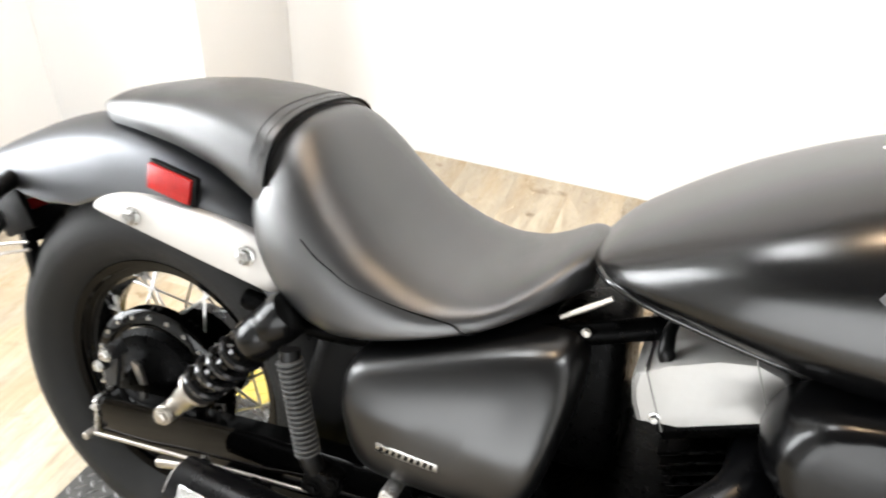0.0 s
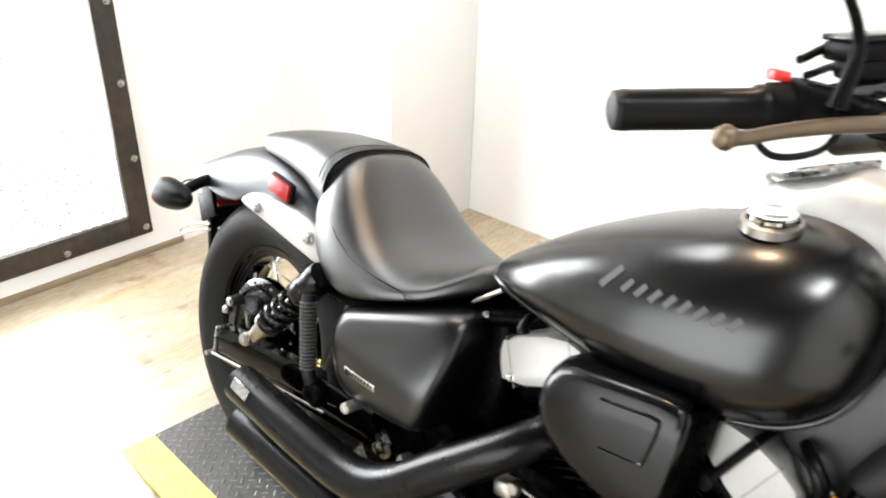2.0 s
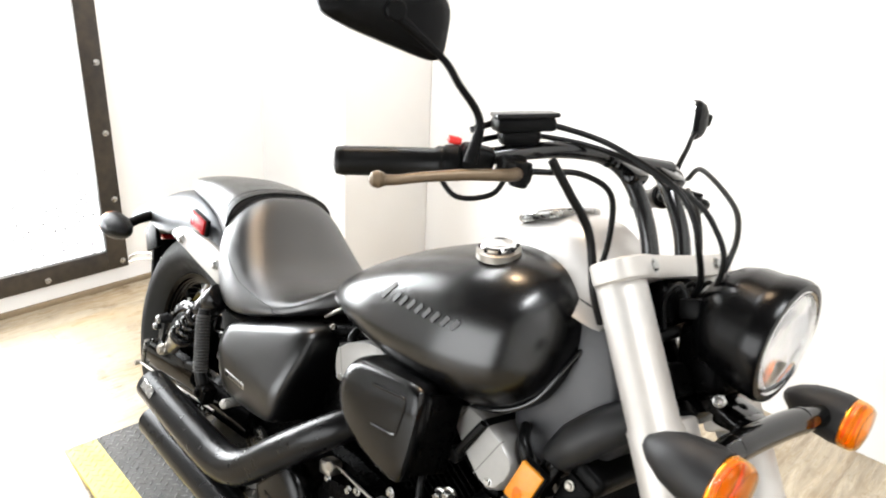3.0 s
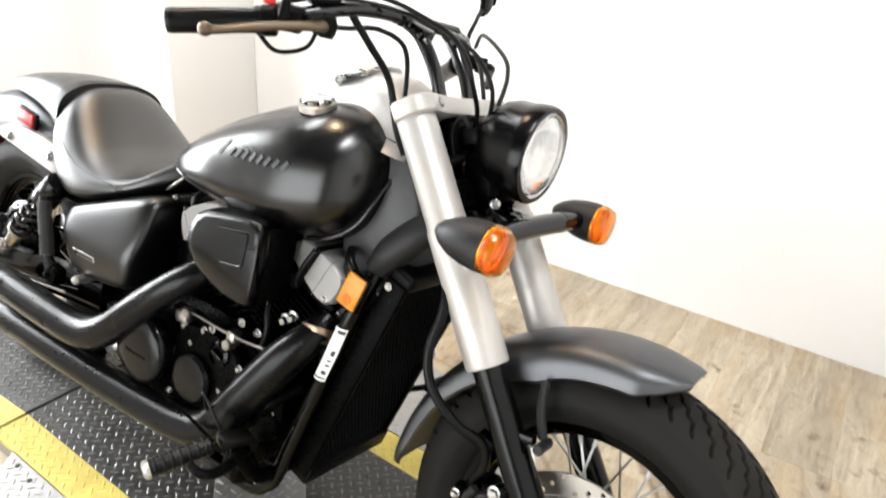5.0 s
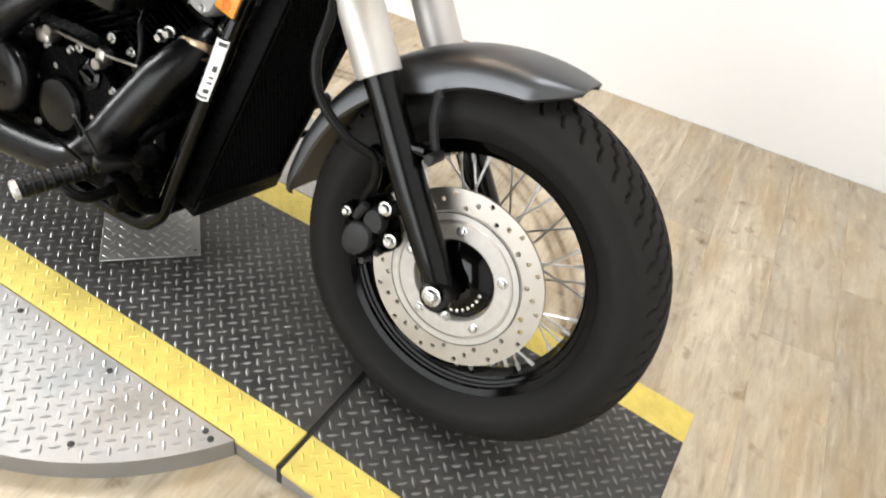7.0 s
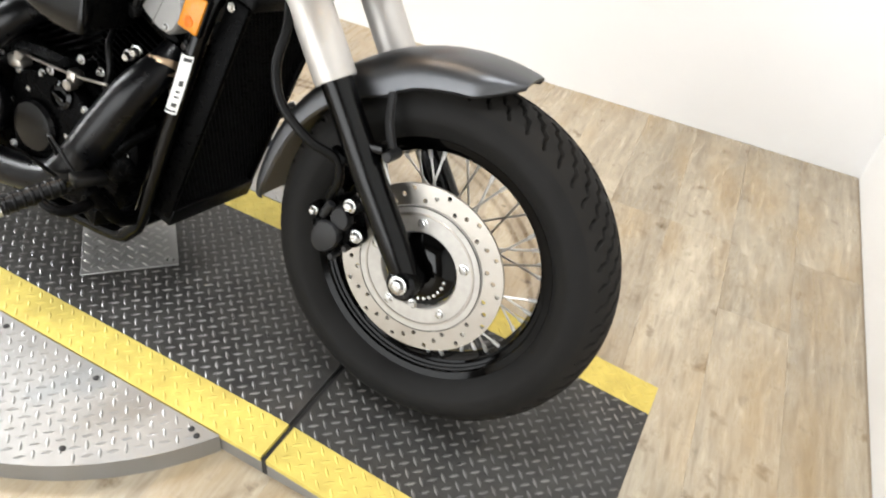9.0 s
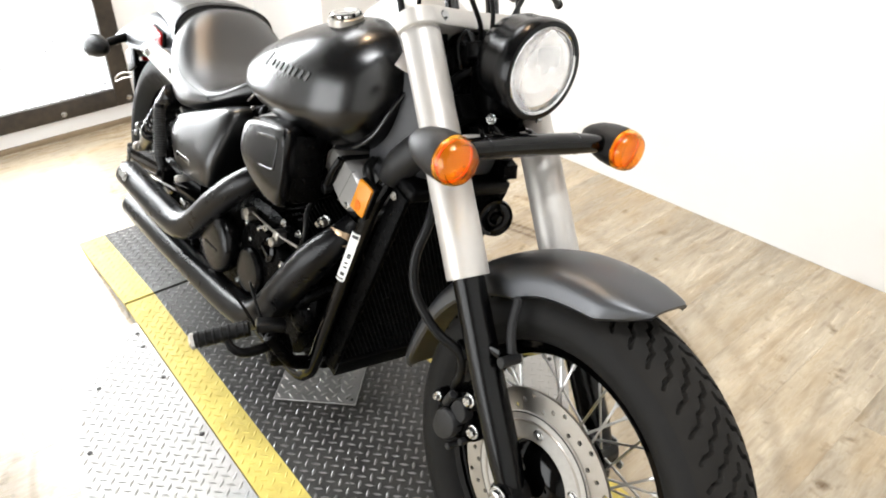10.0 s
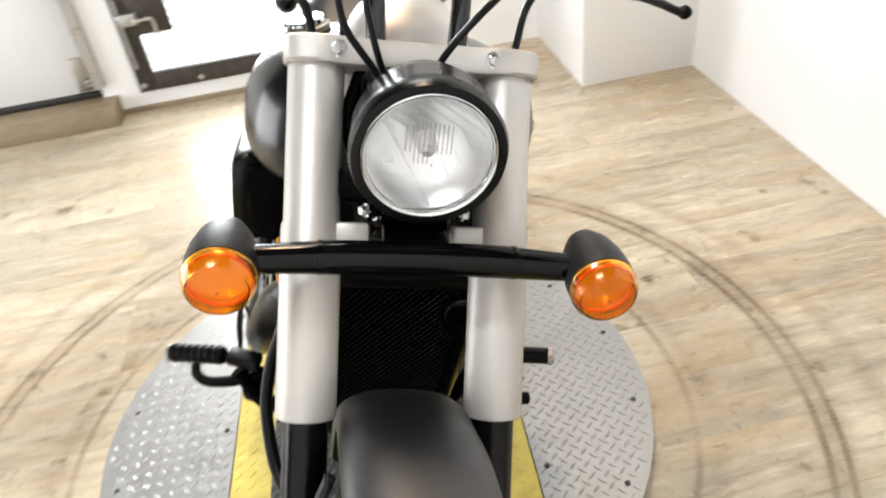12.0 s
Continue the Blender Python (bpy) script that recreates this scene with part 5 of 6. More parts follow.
def cylinder(name, sign):
    """A finned barrel on the crank, leaning back (-1) or ahead (1), with its silver head cover."""
    base = Vector((0.943, 0, 0.318) if sign < 0 else (0.935, 0, 0.325))
    tilt = 26 * sign
    m = Matrix.Translation(base) @ pose(0, 0, 0, 0, tilt, 0)
    core = bp(name, moved(box((0, 0, 0.15), (0.115, 0.15, 0.26), bev=0.03, seg=3), m), ENGINE, bike, "black finned cylinder")
    for k in range(13):
        bp("fin", moved(box((0, 0, 0.105 + k * 0.0128), (0.150, 0.225, 0.0040), bev=0.0015, seg=1), m), ENGINE, core)
    bp("head", moved(box((0, 0, 0.290), (0.140, 0.235, 0.030), bev=0.012), m), ENGINE, core)
    wide = 0.084 if sign < 0 else 0.072
    poly = [(-wide, 0.303), (-wide, 0.350), (-wide + 0.016, 0.380), (wide - 0.040, 0.380), (wide, 0.346), (wide, 0.303)]
    if sign > 0:
        poly = [(-wide, 0.325), (-wide + 0.004, 0.342), (-wide + 0.026, 0.377), (wide - 0.020, 0.382), (wide, 0.362), (wide - 0.004, 0.308), (wide - 0.044, 0.300)]
    g = prism(poly, [(-0.138, 0.90), (-0.133, 0.975), (-0.122, 1.0), (0.122, 1.0), (0.133, 0.975), (0.138, 0.90)], 1)
    cov = bp("head_cover", moved(g, m), HEADCOVER, core, "satin silver head cover")
    for x in ((-0.058, 0.048) if sign < 0 else (-0.050, 0.024)):
        bp("cover_joint", moved(box((x, 0.0, 0.341), (0.0016, 0.2765, 0.0775), bev=0), m), JOINT, cov)
    if sign > 0:
        bp("cover_strap", moved(join(box((-0.012, 0.0, 0.341), (0.011, 0.284, 0.0815), bev=0.002), rod((-0.014, -0.135, 0.300), (-0.014, -0.152, 0.296), 0.013), tube([(-0.012, -0.146, 0.300), (-0.012, -0.150, 0.340), (-0.012, -0.146, 0.378)], 0.006, 8)), m), HOSE, cov, "black lead across the head cover")
    for x, z in ((-wide + 0.022, 0.318), (wide - 0.022, 0.318)):
        bp("cover_bolt", moved(bolt((x, -0.1365, z), (0, -1, 0), 0.005, 0.006), m), ZINC, cov)
    return core


cylinder("rear_cylinder", -1)
front_cyl = cylinder("front_cylinder", 1)
bp("plug_lead", tube([(1.130, -0.10, 0.680), (1.150, -0.125, 0.672), (1.165, -0.125, 0.650), (1.160, -0.11, 0.62)], [0.008, 0.009, 0.010, 0.008], 10), HOSE, front_cyl, "black spark plug lead")
for p in ((1.030, -0.125, 0.512), (1.050, -0.128, 0.526), (1.118, -0.120, 0.500)):
    bp("header_stud", bolt(p, (0.2, -1, -0.2), 0.008, 0.016), ZINC, front_cyl)
bp("header_collar", lathe((1.108, -0.118, 0.528), (0.12, -0.35, -0.9), [(0.026, 0), (0.034, 0.003), (0.034, 0.012), (0.028, 0.020), (0.027, 0.03)], 24), BRASS, front_cyl, "heat-tinted exhaust collar")

bp("coolant_hose", tube([(1.180, -0.060, 0.600), (1.130, -0.090, 0.560), (1.095, -0.085, 0.500), (1.100, -0.070, 0.430)], 0.014, 12), HOSE, bike, "black coolant hose")
bp("hose_clamp", lathe((1.125, -0.0905, 0.553), (0.6, 0.25, 0.76), [(0.0145, -0.005), (0.0158, -0.004), (0.0158, 0.004), (0.0145, 0.005)], 20), STEEL, bike, "steel hose clamp")
bp("breather_tube", tube([(0.985, -0.120, 0.545), (1.000, -0.145, 0.520), (1.010, -0.150, 0.480), (1.000, -0.150, 0.440)], 0.006, 10), HOSE, bike, "thin black breather tube")
for p in ((1.005, -0.138, 0.560), (0.990, -0.150, 0.470), (1.045, -0.140, 0.400), (1.055, -0.142, 0.330), (0.745, -0.150, 0.430)):
    bp("engine_bolt", bolt(p, (0, -1, 0), 0.006, 0.009), ZINC, bike)
bp("water_pump", join(lathe((1.040, -0.140, 0.300), (0, -1, 0), [(0.034, 0), (0.034, 0.014), (0.028, 0.022), (0.012, 0.026), (0.001, 0.026)], 28), tube([(1.040, -0.160, 0.330), (1.060, -0.150, 0.360), (1.085, -0.110, 0.390)], 0.012, 12)), ENGINE, bike, "black pump housing with hose")

# -- air cleaner --
ac_poly = [(0.846, 0.612), (0.850, 0.655), (0.872, 0.684), (0.94, 0.699), (1.022, 0.712), (1.040, 0.704), (1.042, 0.640), (1.036, 0.560), (1.022, 0.546), (0.945, 0.552), (0.875, 0.578)]
ac = bp("air_cleaner", prism(ac_poly, [(-0.150, 0.93, -0.020, 0), (-0.183, 0.97, -0.014, 0), (-0.205, 0.995, -0.004, 0), (-0.222, 0.975), (-0.231, 0.935), (-0.2352, 0.84), (-0.2362, 0.45)], 1, (1.032, 0.632)), CLEANER, bike, "satin black air cleaner cover", 50)
bp("recess_rim", tube([(0.940, -0.2352, 0.672), (0.970, -0.2358, 0.677), (1.006, -0.2358, 0.683), (1.015, -0.2355, 0.676), (1.011, -0.2360, 0.634), (1.006, -0.2360, 0.622), (0.975, -0.2362, 0.616), (0.955, -0.2362, 0.613)], 0.0026, 8, 4), CLEANER, ac, "raised rim of the pressed panel")
# a flat black plate imitates the shade inside the hollow front
bp("intake_shade", box((1.040, -0.182, 0.630), (0.006, 0.062, 0.132), (0, 0, -14), 0.003), ENGINE, ac, "flat black plate for the shade in the air cleaner's open front")
bp("backing_plate", prism(ac_poly, [(-0.10, 0.86), (-0.14, 0.93), (-0.152, 0.93)], 2, (0.945, 0.632)), ENGINE, ac)
bp("intake", box((0.95, -0.06, 0.62), (0.13, 0.14, 0.10), bev=0.03, seg=3), ENGINE, bike, "black intake body")
for p in ((1.020, -0.180, 0.660), (1.016, -0.180, 0.585)):
    bp("cover_bolt", bolt(p, (0.8, -0.6, 0), 0.007, 0.008), PLASTIC, ac)

# -- exhaust --
up = bp("upper_exhaust", tube([(0.855, -0.10, 0.560), (0.845, -0.170, 0.545), (0.80, -0.205, 0.500), (0.725, -0.218, 0.430), (0.655, -0.222, 0.362), (0.600, -0.225, 0.324), (0.540, -0.227, 0.308), (0.46, -0.229, 0.306), (0.35, -0.231, 0.308), (0.215, -0.233, 0.312)], [0.026, 0.028, 0.031, 0.033, 0.034, 0.036, 0.037, 0.037, 0.037, 0.036], 24), EXHAUST, bike, "matt black upper exhaust pipe")
bp("outlet", lathe((0.217, -0.233, 0.312), (-1, 0, 0.02), [(0.030, 0), (0.030, 0.006), (0.020, 0.004), (0.018, -0.05)], 24), ALLOY, up, "bare metal outlet")
bp("end_label", box((0.262, -0.2655, 0.330), (0.052, 0.003, 0.022), (-18, 4, 0), 0.001, 1), ZINC, up, "small silver label")
low = bp("lower_exhaust", tube([(1.115, -0.105, 0.545), (1.108, -0.130, 0.515), (1.070, -0.158, 0.455), (1.020, -0.178, 0.372), (0.975, -0.190, 0.300), (0.930, -0.198, 0.254), (0.870, -0.204, 0.236), (0.76, -0.206, 0.226), (0.60, -0.208, 0.220), (0.40, -0.210, 0.215), (0.205, -0.212, 0.212)], [0.025, 0.029, 0.037, 0.038, 0.037, 0.035, 0.034, 0.035, 0.036, 0.037, 0.036], 24), EXHAUST, bike, "matt black lower exhaust pipe")
bp("outlet", lathe((0.207, -0.212, 0.212), (-1, 0, 0.01), [(0.030, 0), (0.030, 0.006), (0.020, 0.004), (0.018, -0.05)], 24), ALLOY, low, "bare metal outlet")
for x in (0.30, 0.56):
    bp("muffler_bracket", join(box((x, -0.180, 0.265), (0.03, 0.012, 0.10), bev=0.003), bolt((x, -0.19, 0.262), (0, -1, 0), 0.007, 0.008)), GLOSS, low)

# -- frame, radiator and neck --
for s in (-1, 1):
    bp("down_tube", tube([(1.205, s * 0.118, 0.665), (1.195, s * 0.132, 0.62), (1.165, s * 0.137, 0.50), (1.120, s * 0.137, 0.34), (1.085, s * 0.135, 0.22), (1.055, s * 0.13, 0.165), (0.98, s * 0.13, 0.140), (0.62, s * 0.12, 0.145)], 0.016, 12), GLOSS, bike, "glossy black frame tube")
def lattice(y0, y1, z0, z1, x, pitch):
    """Fine crossed strands of a mesh guard."""
    shapes = []
    for lead in (-1, 1):
        for c in np.arange(y0 - (z1 - z0), y1 + (z1 - z0), pitch):
            ends = [(c + lead * 0.6 * (z - z0), z) for z in np.linspace(z0, z1, 90)]
            ends = [(y, z) for y, z in ends if y0 <= y <= y1]
            if len(ends) > 2:
                shapes.append(loft([[(x, y - 0.0008, z), (x + 0.0016, y, z), (x, y + 0.0008, z)] for y, z in (ends[0], ends[-1])]))
    return join(*shapes)


rad_m = pose(1.194, 0, 0.445, 0, 17, 0)
rad = bp("radiator", moved(box((-0.020, 0, 0), (0.030, 0.225, 0.45), bev=0.006), rad_m), ENGINE, bike, "black radiator behind a fine mesh guard")
for k in range(50):
    bp("fin", moved(box((-0.002, 0, -0.21 + k * 0.0085), (0.006, 0.205, 0.0020), bev=0), rad_m), ENGINE, rad)
tagged(bp("mesh_guard", moved(lattice(-0.108, 0.108, -0.215, 0.215, 0.006, 0.0105), rad_m), PLASTIC, rad, "fine black mesh guard"), kind="stuff")
for s in (-1, 1):
    bp("radiator_cheek", moved(box((-0.008, s * 0.118, 0.0), (0.044, 0.014, 0.46), bev=0.005), rad_m), ENGINE, rad, "black side cheek")
bp("radiator_chin", moved(box((-0.004, 0, -0.226), (0.044, 0.240, 0.040), bev=0.004, seg=2), rad_m), PLASTIC, rad)
bp("radiator_tank", moved(box((-0.006, 0, 0.236), (0.050, 0.240, 0.030), bev=0.010, seg=3), rad_m), PLASTIC, rad)
bp("cheek_bolt", bolt((1.240, -0.126, 0.655), (0, -1, 0), 0.0055, 0.005), STEEL, rad)
refl2 = bp("frame_reflector", box((1.192, -0.150, 0.632), (0.042, 0.014, 0.068), (0, 16, 6), 0.004), PLASTIC, bike)
bp("lens", box((1.191, -0.157, 0.633), (0.038, 0.008, 0.062), (0, 16, 6), 0.003), AMBER, refl2, "amber reflector")
bp("round_spot", lathe((1.185, -0.1605, 0.618), (-0.1, -1, 0), [(0.010, 0), (0.010, 0.0015), (0.001, 0.002)], 24), ORANGE, refl2)


def tube_label(z0, z1, a0, a1, r, material, name, parent, label=""):
    """A patch wrapped on the right down tube."""
    rows = []
    for z in np.linspace(z0, z1, 8):
        x = float(np.interp(z, [0.34, 0.50, 0.62], [1.120, 1.165, 1.195]))
        rows.append([(x - 0.0 + r * math.sin(a), -0.137 - r * math.cos(a), z) for a in np.linspace(a0, a1, 10)])
    return bp(name, grid(rows), material, parent, label)


lab = tube_label(0.448, 0.560, -0.85, 0.85, 0.0175, PAPER, "warning_label", bike, "white warning label with unreadable print")
for z0, z1, a0, a1 in ((0.452, 0.456, -0.7, 0.7), (0.462, 0.470, 0.05, 0.6), (0.480, 0.484, 0.1, 0.6), (0.490, 0.494, 0.1, 0.55), (0.503, 0.514, 0.15, 0.6), (0.549, 0.556, -0.1, 0.75)):
    tube_label(z0, z1, a0, a1, 0.0179, INK, "print_bar", lab)
neck = bp("neck_cover", prism([(1.095, 0.895), (1.16, 0.905), (1.215, 0.87), (1.265, 0.76), (1.262, 0.69), (1.215, 0.640), (1.15, 0.625), (1.085, 0.660), (1.11, 0.74), (1.12, 0.82)], [(-0.092, 0.86), (-0.086, 0.95), (-0.074, 1.0), (0.074, 1.0), (0.086, 0.95), (0.092, 0.86)], 2), GREYPLASTIC, bike, "satin grey neck cover", 50)
for s in (-1, 1):
    bp("neck_arm", tube([(1.285, s * 0.088, 0.775), (1.255, s * 0.100, 0.745), (1.222, s * 0.108, 0.705), (1.198, s * 0.110, 0.668)], [0.026, 0.030, 0.030, 0.022], 16), CAST, neck, "dark moulded arm")
horn = bp("horn", lathe((1.272, 0.105, 0.603), (0.90, -0.30, 0.12), [(0.010, -0.028), (0.018, -0.020), (0.034, -0.008), (0.038, 0.0), (0.036, 0.007), (0.030, 0.005), (0.022, 0.008), (0.012, 0.006), (0.010, 0.012), (0.001, 0.013)], 36), GLOSS, bike, "black disc horn")
bp("horn_bracket", join(box((1.262, 0.110, 0.655), (0.012, 0.022, 0.050), (0, 10, 0), 0.003), prism([(1.235, 0.665), (1.290, 0.690), (1.285, 0.715), (1.235, 0.735)], [(0.085, 1.0), (0.120, 1.0)], 0)), ENGINE, horn)

# -- foot controls and side stand --
peg = bp("foot_peg", join(rod((1.028, -0.262, 0.292), (0.990, -0.362, 0.262), 0.0165, 20), box((1.045, -0.225, 0.300), (0.035, 0.06, 0.022), (0, 0, -20), 0.006)), HOSE, bike, "rubber foot peg with alloy end")
for k in range(7):
    c = Vector((1.024, -0.272, 0.289)).lerp(Vector((0.994, -0.352, 0.265)), k / 6)
    bp("rib", lathe(c, (-0.35, -0.92, -0.28), [(0.0165, -0.003), (0.0180, -0.0015), (0.0180, 0.0015), (0.0165, 0.003)], 20), HOSE, peg)
bp("peg_end", lathe((0.991, -0.360, 0.2625), (-0.35, -0.92, -0.28), [(0.017, 0), (0.017, 0.006), (0.013, 0.010), (0.001, 0.011)], 8), ALLOY, peg, "worn alloy peg end")
ctrl = bp("foot_bracket", join(tube([(1.07, -0.13, 0.20), (1.075, -0.19, 0.225), (1.06, -0.235, 0.285)], [0.016, 0.015, 0.014], 12), box((1.045, -0.20, 0.235), (0.06, 0.05, 0.05), (0, 15, -15), 0.012)), ENGINE, bike, "black forward control bracket")
bp("brake_pedal", join(tube([(1.045, -0.190, 0.262), (1.060, -0.245, 0.259), (1.062, -0.288, 0.260), (1.052, -0.308, 0.268), (1.035, -0.312, 0.276)], [0.011, 0.011, 0.010, 0.009, 0.008], 10), loft([[(x, y, z), (x + 0.020 * k, y - 0.004, z + 0.003), (x + 0.020 * k, y + 0.004, z + 0.003)] for x, y, z, k in ((0.985, -0.236, 0.272, 1.0), (0.935, -0.240, 0.290, 0.8), (0.884, -0.244, 0.304, 0.15))])), PLASTIC, ctrl, "black brake pedal")
bp("pedal_cable", tube([(1.025, -0.235, 0.300), (0.985, -0.240, 0.345), (0.955, -0.232, 0.352), (0.965, -0.215, 0.30), (0.99, -0.205, 0.27)], 0.003, 8), HOSE, ctrl)
pegl = bp("foot_peg", join(rod((1.058, 0.225, 0.330), (1.086, 0.330, 0.350), 0.0155, 20), box((1.050, 0.205, 0.318), (0.035, 0.05, 0.022), (0, 0, -12), 0.006)), HOSE, bike, "rubber foot peg with alloy end")
bp("peg_end", lathe((1.086, 0.329, 0.350), (0.25, 0.93, 0.18), [(0.017, 0), (0.017, 0.006), (0.013, 0.010), (0.001, 0.011)], 8), ALLOY, pegl)
ctl2 = bp("foot_bracket", tube([(1.07, 0.13, 0.20), (1.075, 0.17, 0.245), (1.055, 0.205, 0.312)], [0.016, 0.015, 0.014], 12), ENGINE, bike, "black forward control bracket")
bp("gear_lever", join(tube([(1.06, 0.20, 0.26), (1.12, 0.21, 0.30), (1.17, 0.215, 0.33)], 0.007, 8), rod((1.17, 0.205, 0.33), (1.172, 0.275, 0.33), 0.011)), PLASTIC, ctl2)
bp("side_stand", join(tube([(0.86, 0.125, 0.165), (0.84, 0.20, 0.13), (0.80, 0.285, 0.085)], [0.014, 0.012, 0.011], 10), box((0.795, 0.295, 0.079), (0.06, 0.045, 0.010), (14, 0, 0), 0.003)), GLOSS, bike, "black side stand on the deck")

# -- front fork --



def fork_at(z, y):
    return Vector((1.452 + (0.590 - z) * 0.677, y, z))


for s in (-1, 1):
    y = -0.002 + s * 0.112
    d = (fork_at(0.3, 0) - fork_at(0.9, 0)).normalized()
    top, mid, end = fork_at(0.948, y), fork_at(0.786, y), fork_at(0.598, y)
    bp("fork_shroud", lathe(top, d, [(0.018, 0), (0.0315, 0.0), (0.0325, 0.004), (0.0325, (mid - top).length), (0.0350, (mid - top).length + 0.004), (0.0355, (end - top).length - 0.004), (0.0345, (end - top).length), (0.028, (end - top).length - 0.002)], 40), FORKPAINT, bike, "satin silver fork shroud")
    leg_end = Vector((1.643, y, 0.300))
    leg = bp("fork_leg", join(tube([fork_at(0.62, y), fork_at(0.56, y), fork_at(0.46, y), fork_at(0.36, y) + Vector((0.004, 0, 0)), leg_end + Vector((0, 0, 0.015))], [0.0265, 0.0265, 0.0275, 0.0270, 0.022], 24), lathe(leg_end + Vector((0, -s * 0.022, 0.01)), (0, s, 0), [(0.024, 0), (0.027, 0.003), (0.027, 0.042), (0.022, 0.046)], 28)), SATIN, bike, "satin black fork leg")
    bp("axle_bolt", bolt((1.641, s * 0.142, 0.314), (0, s, 0), 0.0125, 0.010), ZINC, leg)
    bp("pinch_bolt", bolt((1.672, s * 0.138, 0.292), (0.2, s, 0), 0.006, 0.007), ZINC, leg)
    bp("fork_tab", box(fork_at(0.515, y) + Vector((0.030, 0, 0.0)), (0.045, 0.018, 0.016), (0, -10, 0), 0.004), GLOSS, leg)
clamp_m = pose(1.217, -0.002, 0.950, 0, -34, 0)
cl = [(-0.045, -0.150), (-0.02, -0.162), (0.022, -0.160), (0.040, -0.145), (0.045, -0.110), (0.036, -0.085), (0.030, 0), (0.036, 0.085), (0.045, 0.110), (0.040, 0.145), (0.022, 0.160), (-0.02, 0.162), (-0.045, 0.150), (-0.040, 0.08), (-0.055, 0), (-0.040, -0.08)]
pl = [(0.78 * x, 0.93 * y) for x, y in rounded(cl, 2)]
tri = bp("upper_clamp", moved(loft([[(x * k, y * k2, z) for x, y in pl] for z, k, k2 in ((-0.015, 0.93, 0.98), (-0.012, 1, 1), (0.012, 1, 1), (0.015, 0.93, 0.98))]), clamp_m), FORKPAINT, bike, "silver upper fork clamp")
for s in (-1, 1):
    bp("clamp_bolt", moved(bolt((0.030, s * 0.090, 0.0), (1, 0, 0), 0.008, 0.006), clamp_m), ZINC, tri)
    bp("clamp_ear", box(fork_at(0.772, s * 0.068), (0.050, 0.040, 0.036), (0, -34, 0), 0.006), FORKPAINT, tri)
bp("lower_clamp", box(fork_at(0.825, 0), (0.055, 0.17, 0.045), (0, -34, 0), 0.01), ENGINE, bike, "black lower fork clamp")
bp("steering_stem", rod(fork_at(0.80, 0) - Vector((0.035, 0, 0.02)), fork_at(0.965, 0) - Vector((0.035, 0, 0.02)), 0.030), ENGINE, bike)

# -- headlamp --
hc, hd = Vector((1.394, 0.000, 0.919)), Vector((1, 0, -0.03)).normalized()
lamp_scale = Matrix.Translation(hc) @ Matrix.Scale(0.90, 4) @ Matrix.Translation(-hc)
lampb = bp("headlamp", moved(lathe(hc, -hd, [(0.001, 0.120), (0.040, 0.112), (0.062, 0.095), (0.078, 0.060), (0.0785, 0.0), (0.0795, -0.005), (0.088, -0.004), (0.091, 0.004), (0.090, 0.020), (0.0885, 0.030), (0.087, 0.034), (0.086, 0.060), (0.078, 0.085), (0.062, 0.106), (0.040, 0.120), (0.016, 0.127), (0.001, 0.128)], 56), lamp_scale), SATIN, bike, "round black headlamp")
bp("reflector", moved(lathe(hc - hd * 0.004, -hd, [(0.077, 0.0), (0.072, 0.012), (0.058, 0.028), (0.035, 0.040), (0.014, 0.046), (0.001, 0.047), (0.001, 0.050), (0.036, 0.044), (0.060, 0.032), (0.0775, 0.004)], 48, hollow=True), lamp_scale), REFLECTOR, lampb)
bp("bulb_shield", moved(lathe(hc - hd * 0.044, hd, [(0.012, 0), (0.012, 0.022), (0.008, 0.030), (0.001, 0.031)], 20), lamp_scale), CHROME, lampb)
bp("rim", moved(lathe(hc, hd, [(0.0745, -0.004), (0.0745, 0.003), (0.077, 0.005), (0.0795, 0.003), (0.0800, -0.002)], 56, hollow=True), lamp_scale), CHROME, lampb, "thin chrome rim")
bp("glass", moved(lathe(hc, hd, [(0.0755, -0.001), (0.0755, 0.001), (0.068, 0.008), (0.050, 0.0145), (0.028, 0.018), (0.001, 0.019), (0.001, 0.016), (0.028, 0.015), (0.050, 0.0115), (0.068, 0.005), (0.072, -0.001)], 48), lamp_scale), GLASS, lampb, "clear fluted lamp glass").visible_shadow = False
for k in range(11):
    yy = -0.030 + k * 0.005
    top_z = 0.046 - 0.012 * (yy / 0.04) ** 2
    bottom_z = 0.012 - 0.012 * (abs(yy + 0.012) < 0.012)
    P = [(hc.x + 0.0150 - 0.0185 * ((yy / 0.0755) ** 2 + (q / 0.0755) ** 2), hc.y + yy, hc.z + q) for q in np.linspace(bottom_z, top_z, 6)]
    bp("flute", moved(tube(P, 0.0006, 6, 1), lamp_scale), FLUTE, lampb).visible_shadow = False
bp("lamp_bracket", join(box((1.352, 0, 0.812), (0.07, 0.075, 0.016), (0, 10, 0), 0.005), box((1.335, -0.032, 0.83), (0.035, 0.012, 0.05), (0, 15, 0), 0.004), box((1.335, 0.032, 0.83), (0.035, 0.012, 0.05), (0, 15, 0), 0.004), box((1.30, 0, 0.80), (0.08, 0.10, 0.04), (0, 20, 0), 0.012)), GLOSS, bike, "black headlamp bracket")
for y in (-0.055, 0.05):
    bp("bracket_bolt", bolt((1.362, y, 0.832), (0.5, -1 if y < 0 else 1, 0.2), 0.006, 0.009), ZINC, bike)
bp("lamp_wiring", tube([(1.29, -0.02, 0.90), (1.25, -0.05, 0.86), (1.262, -0.045, 0.80), (1.30, -0.02, 0.79), (1.34, 0.02, 0.80)], 0.009, 10), HOSE, bike, "black wiring loom")

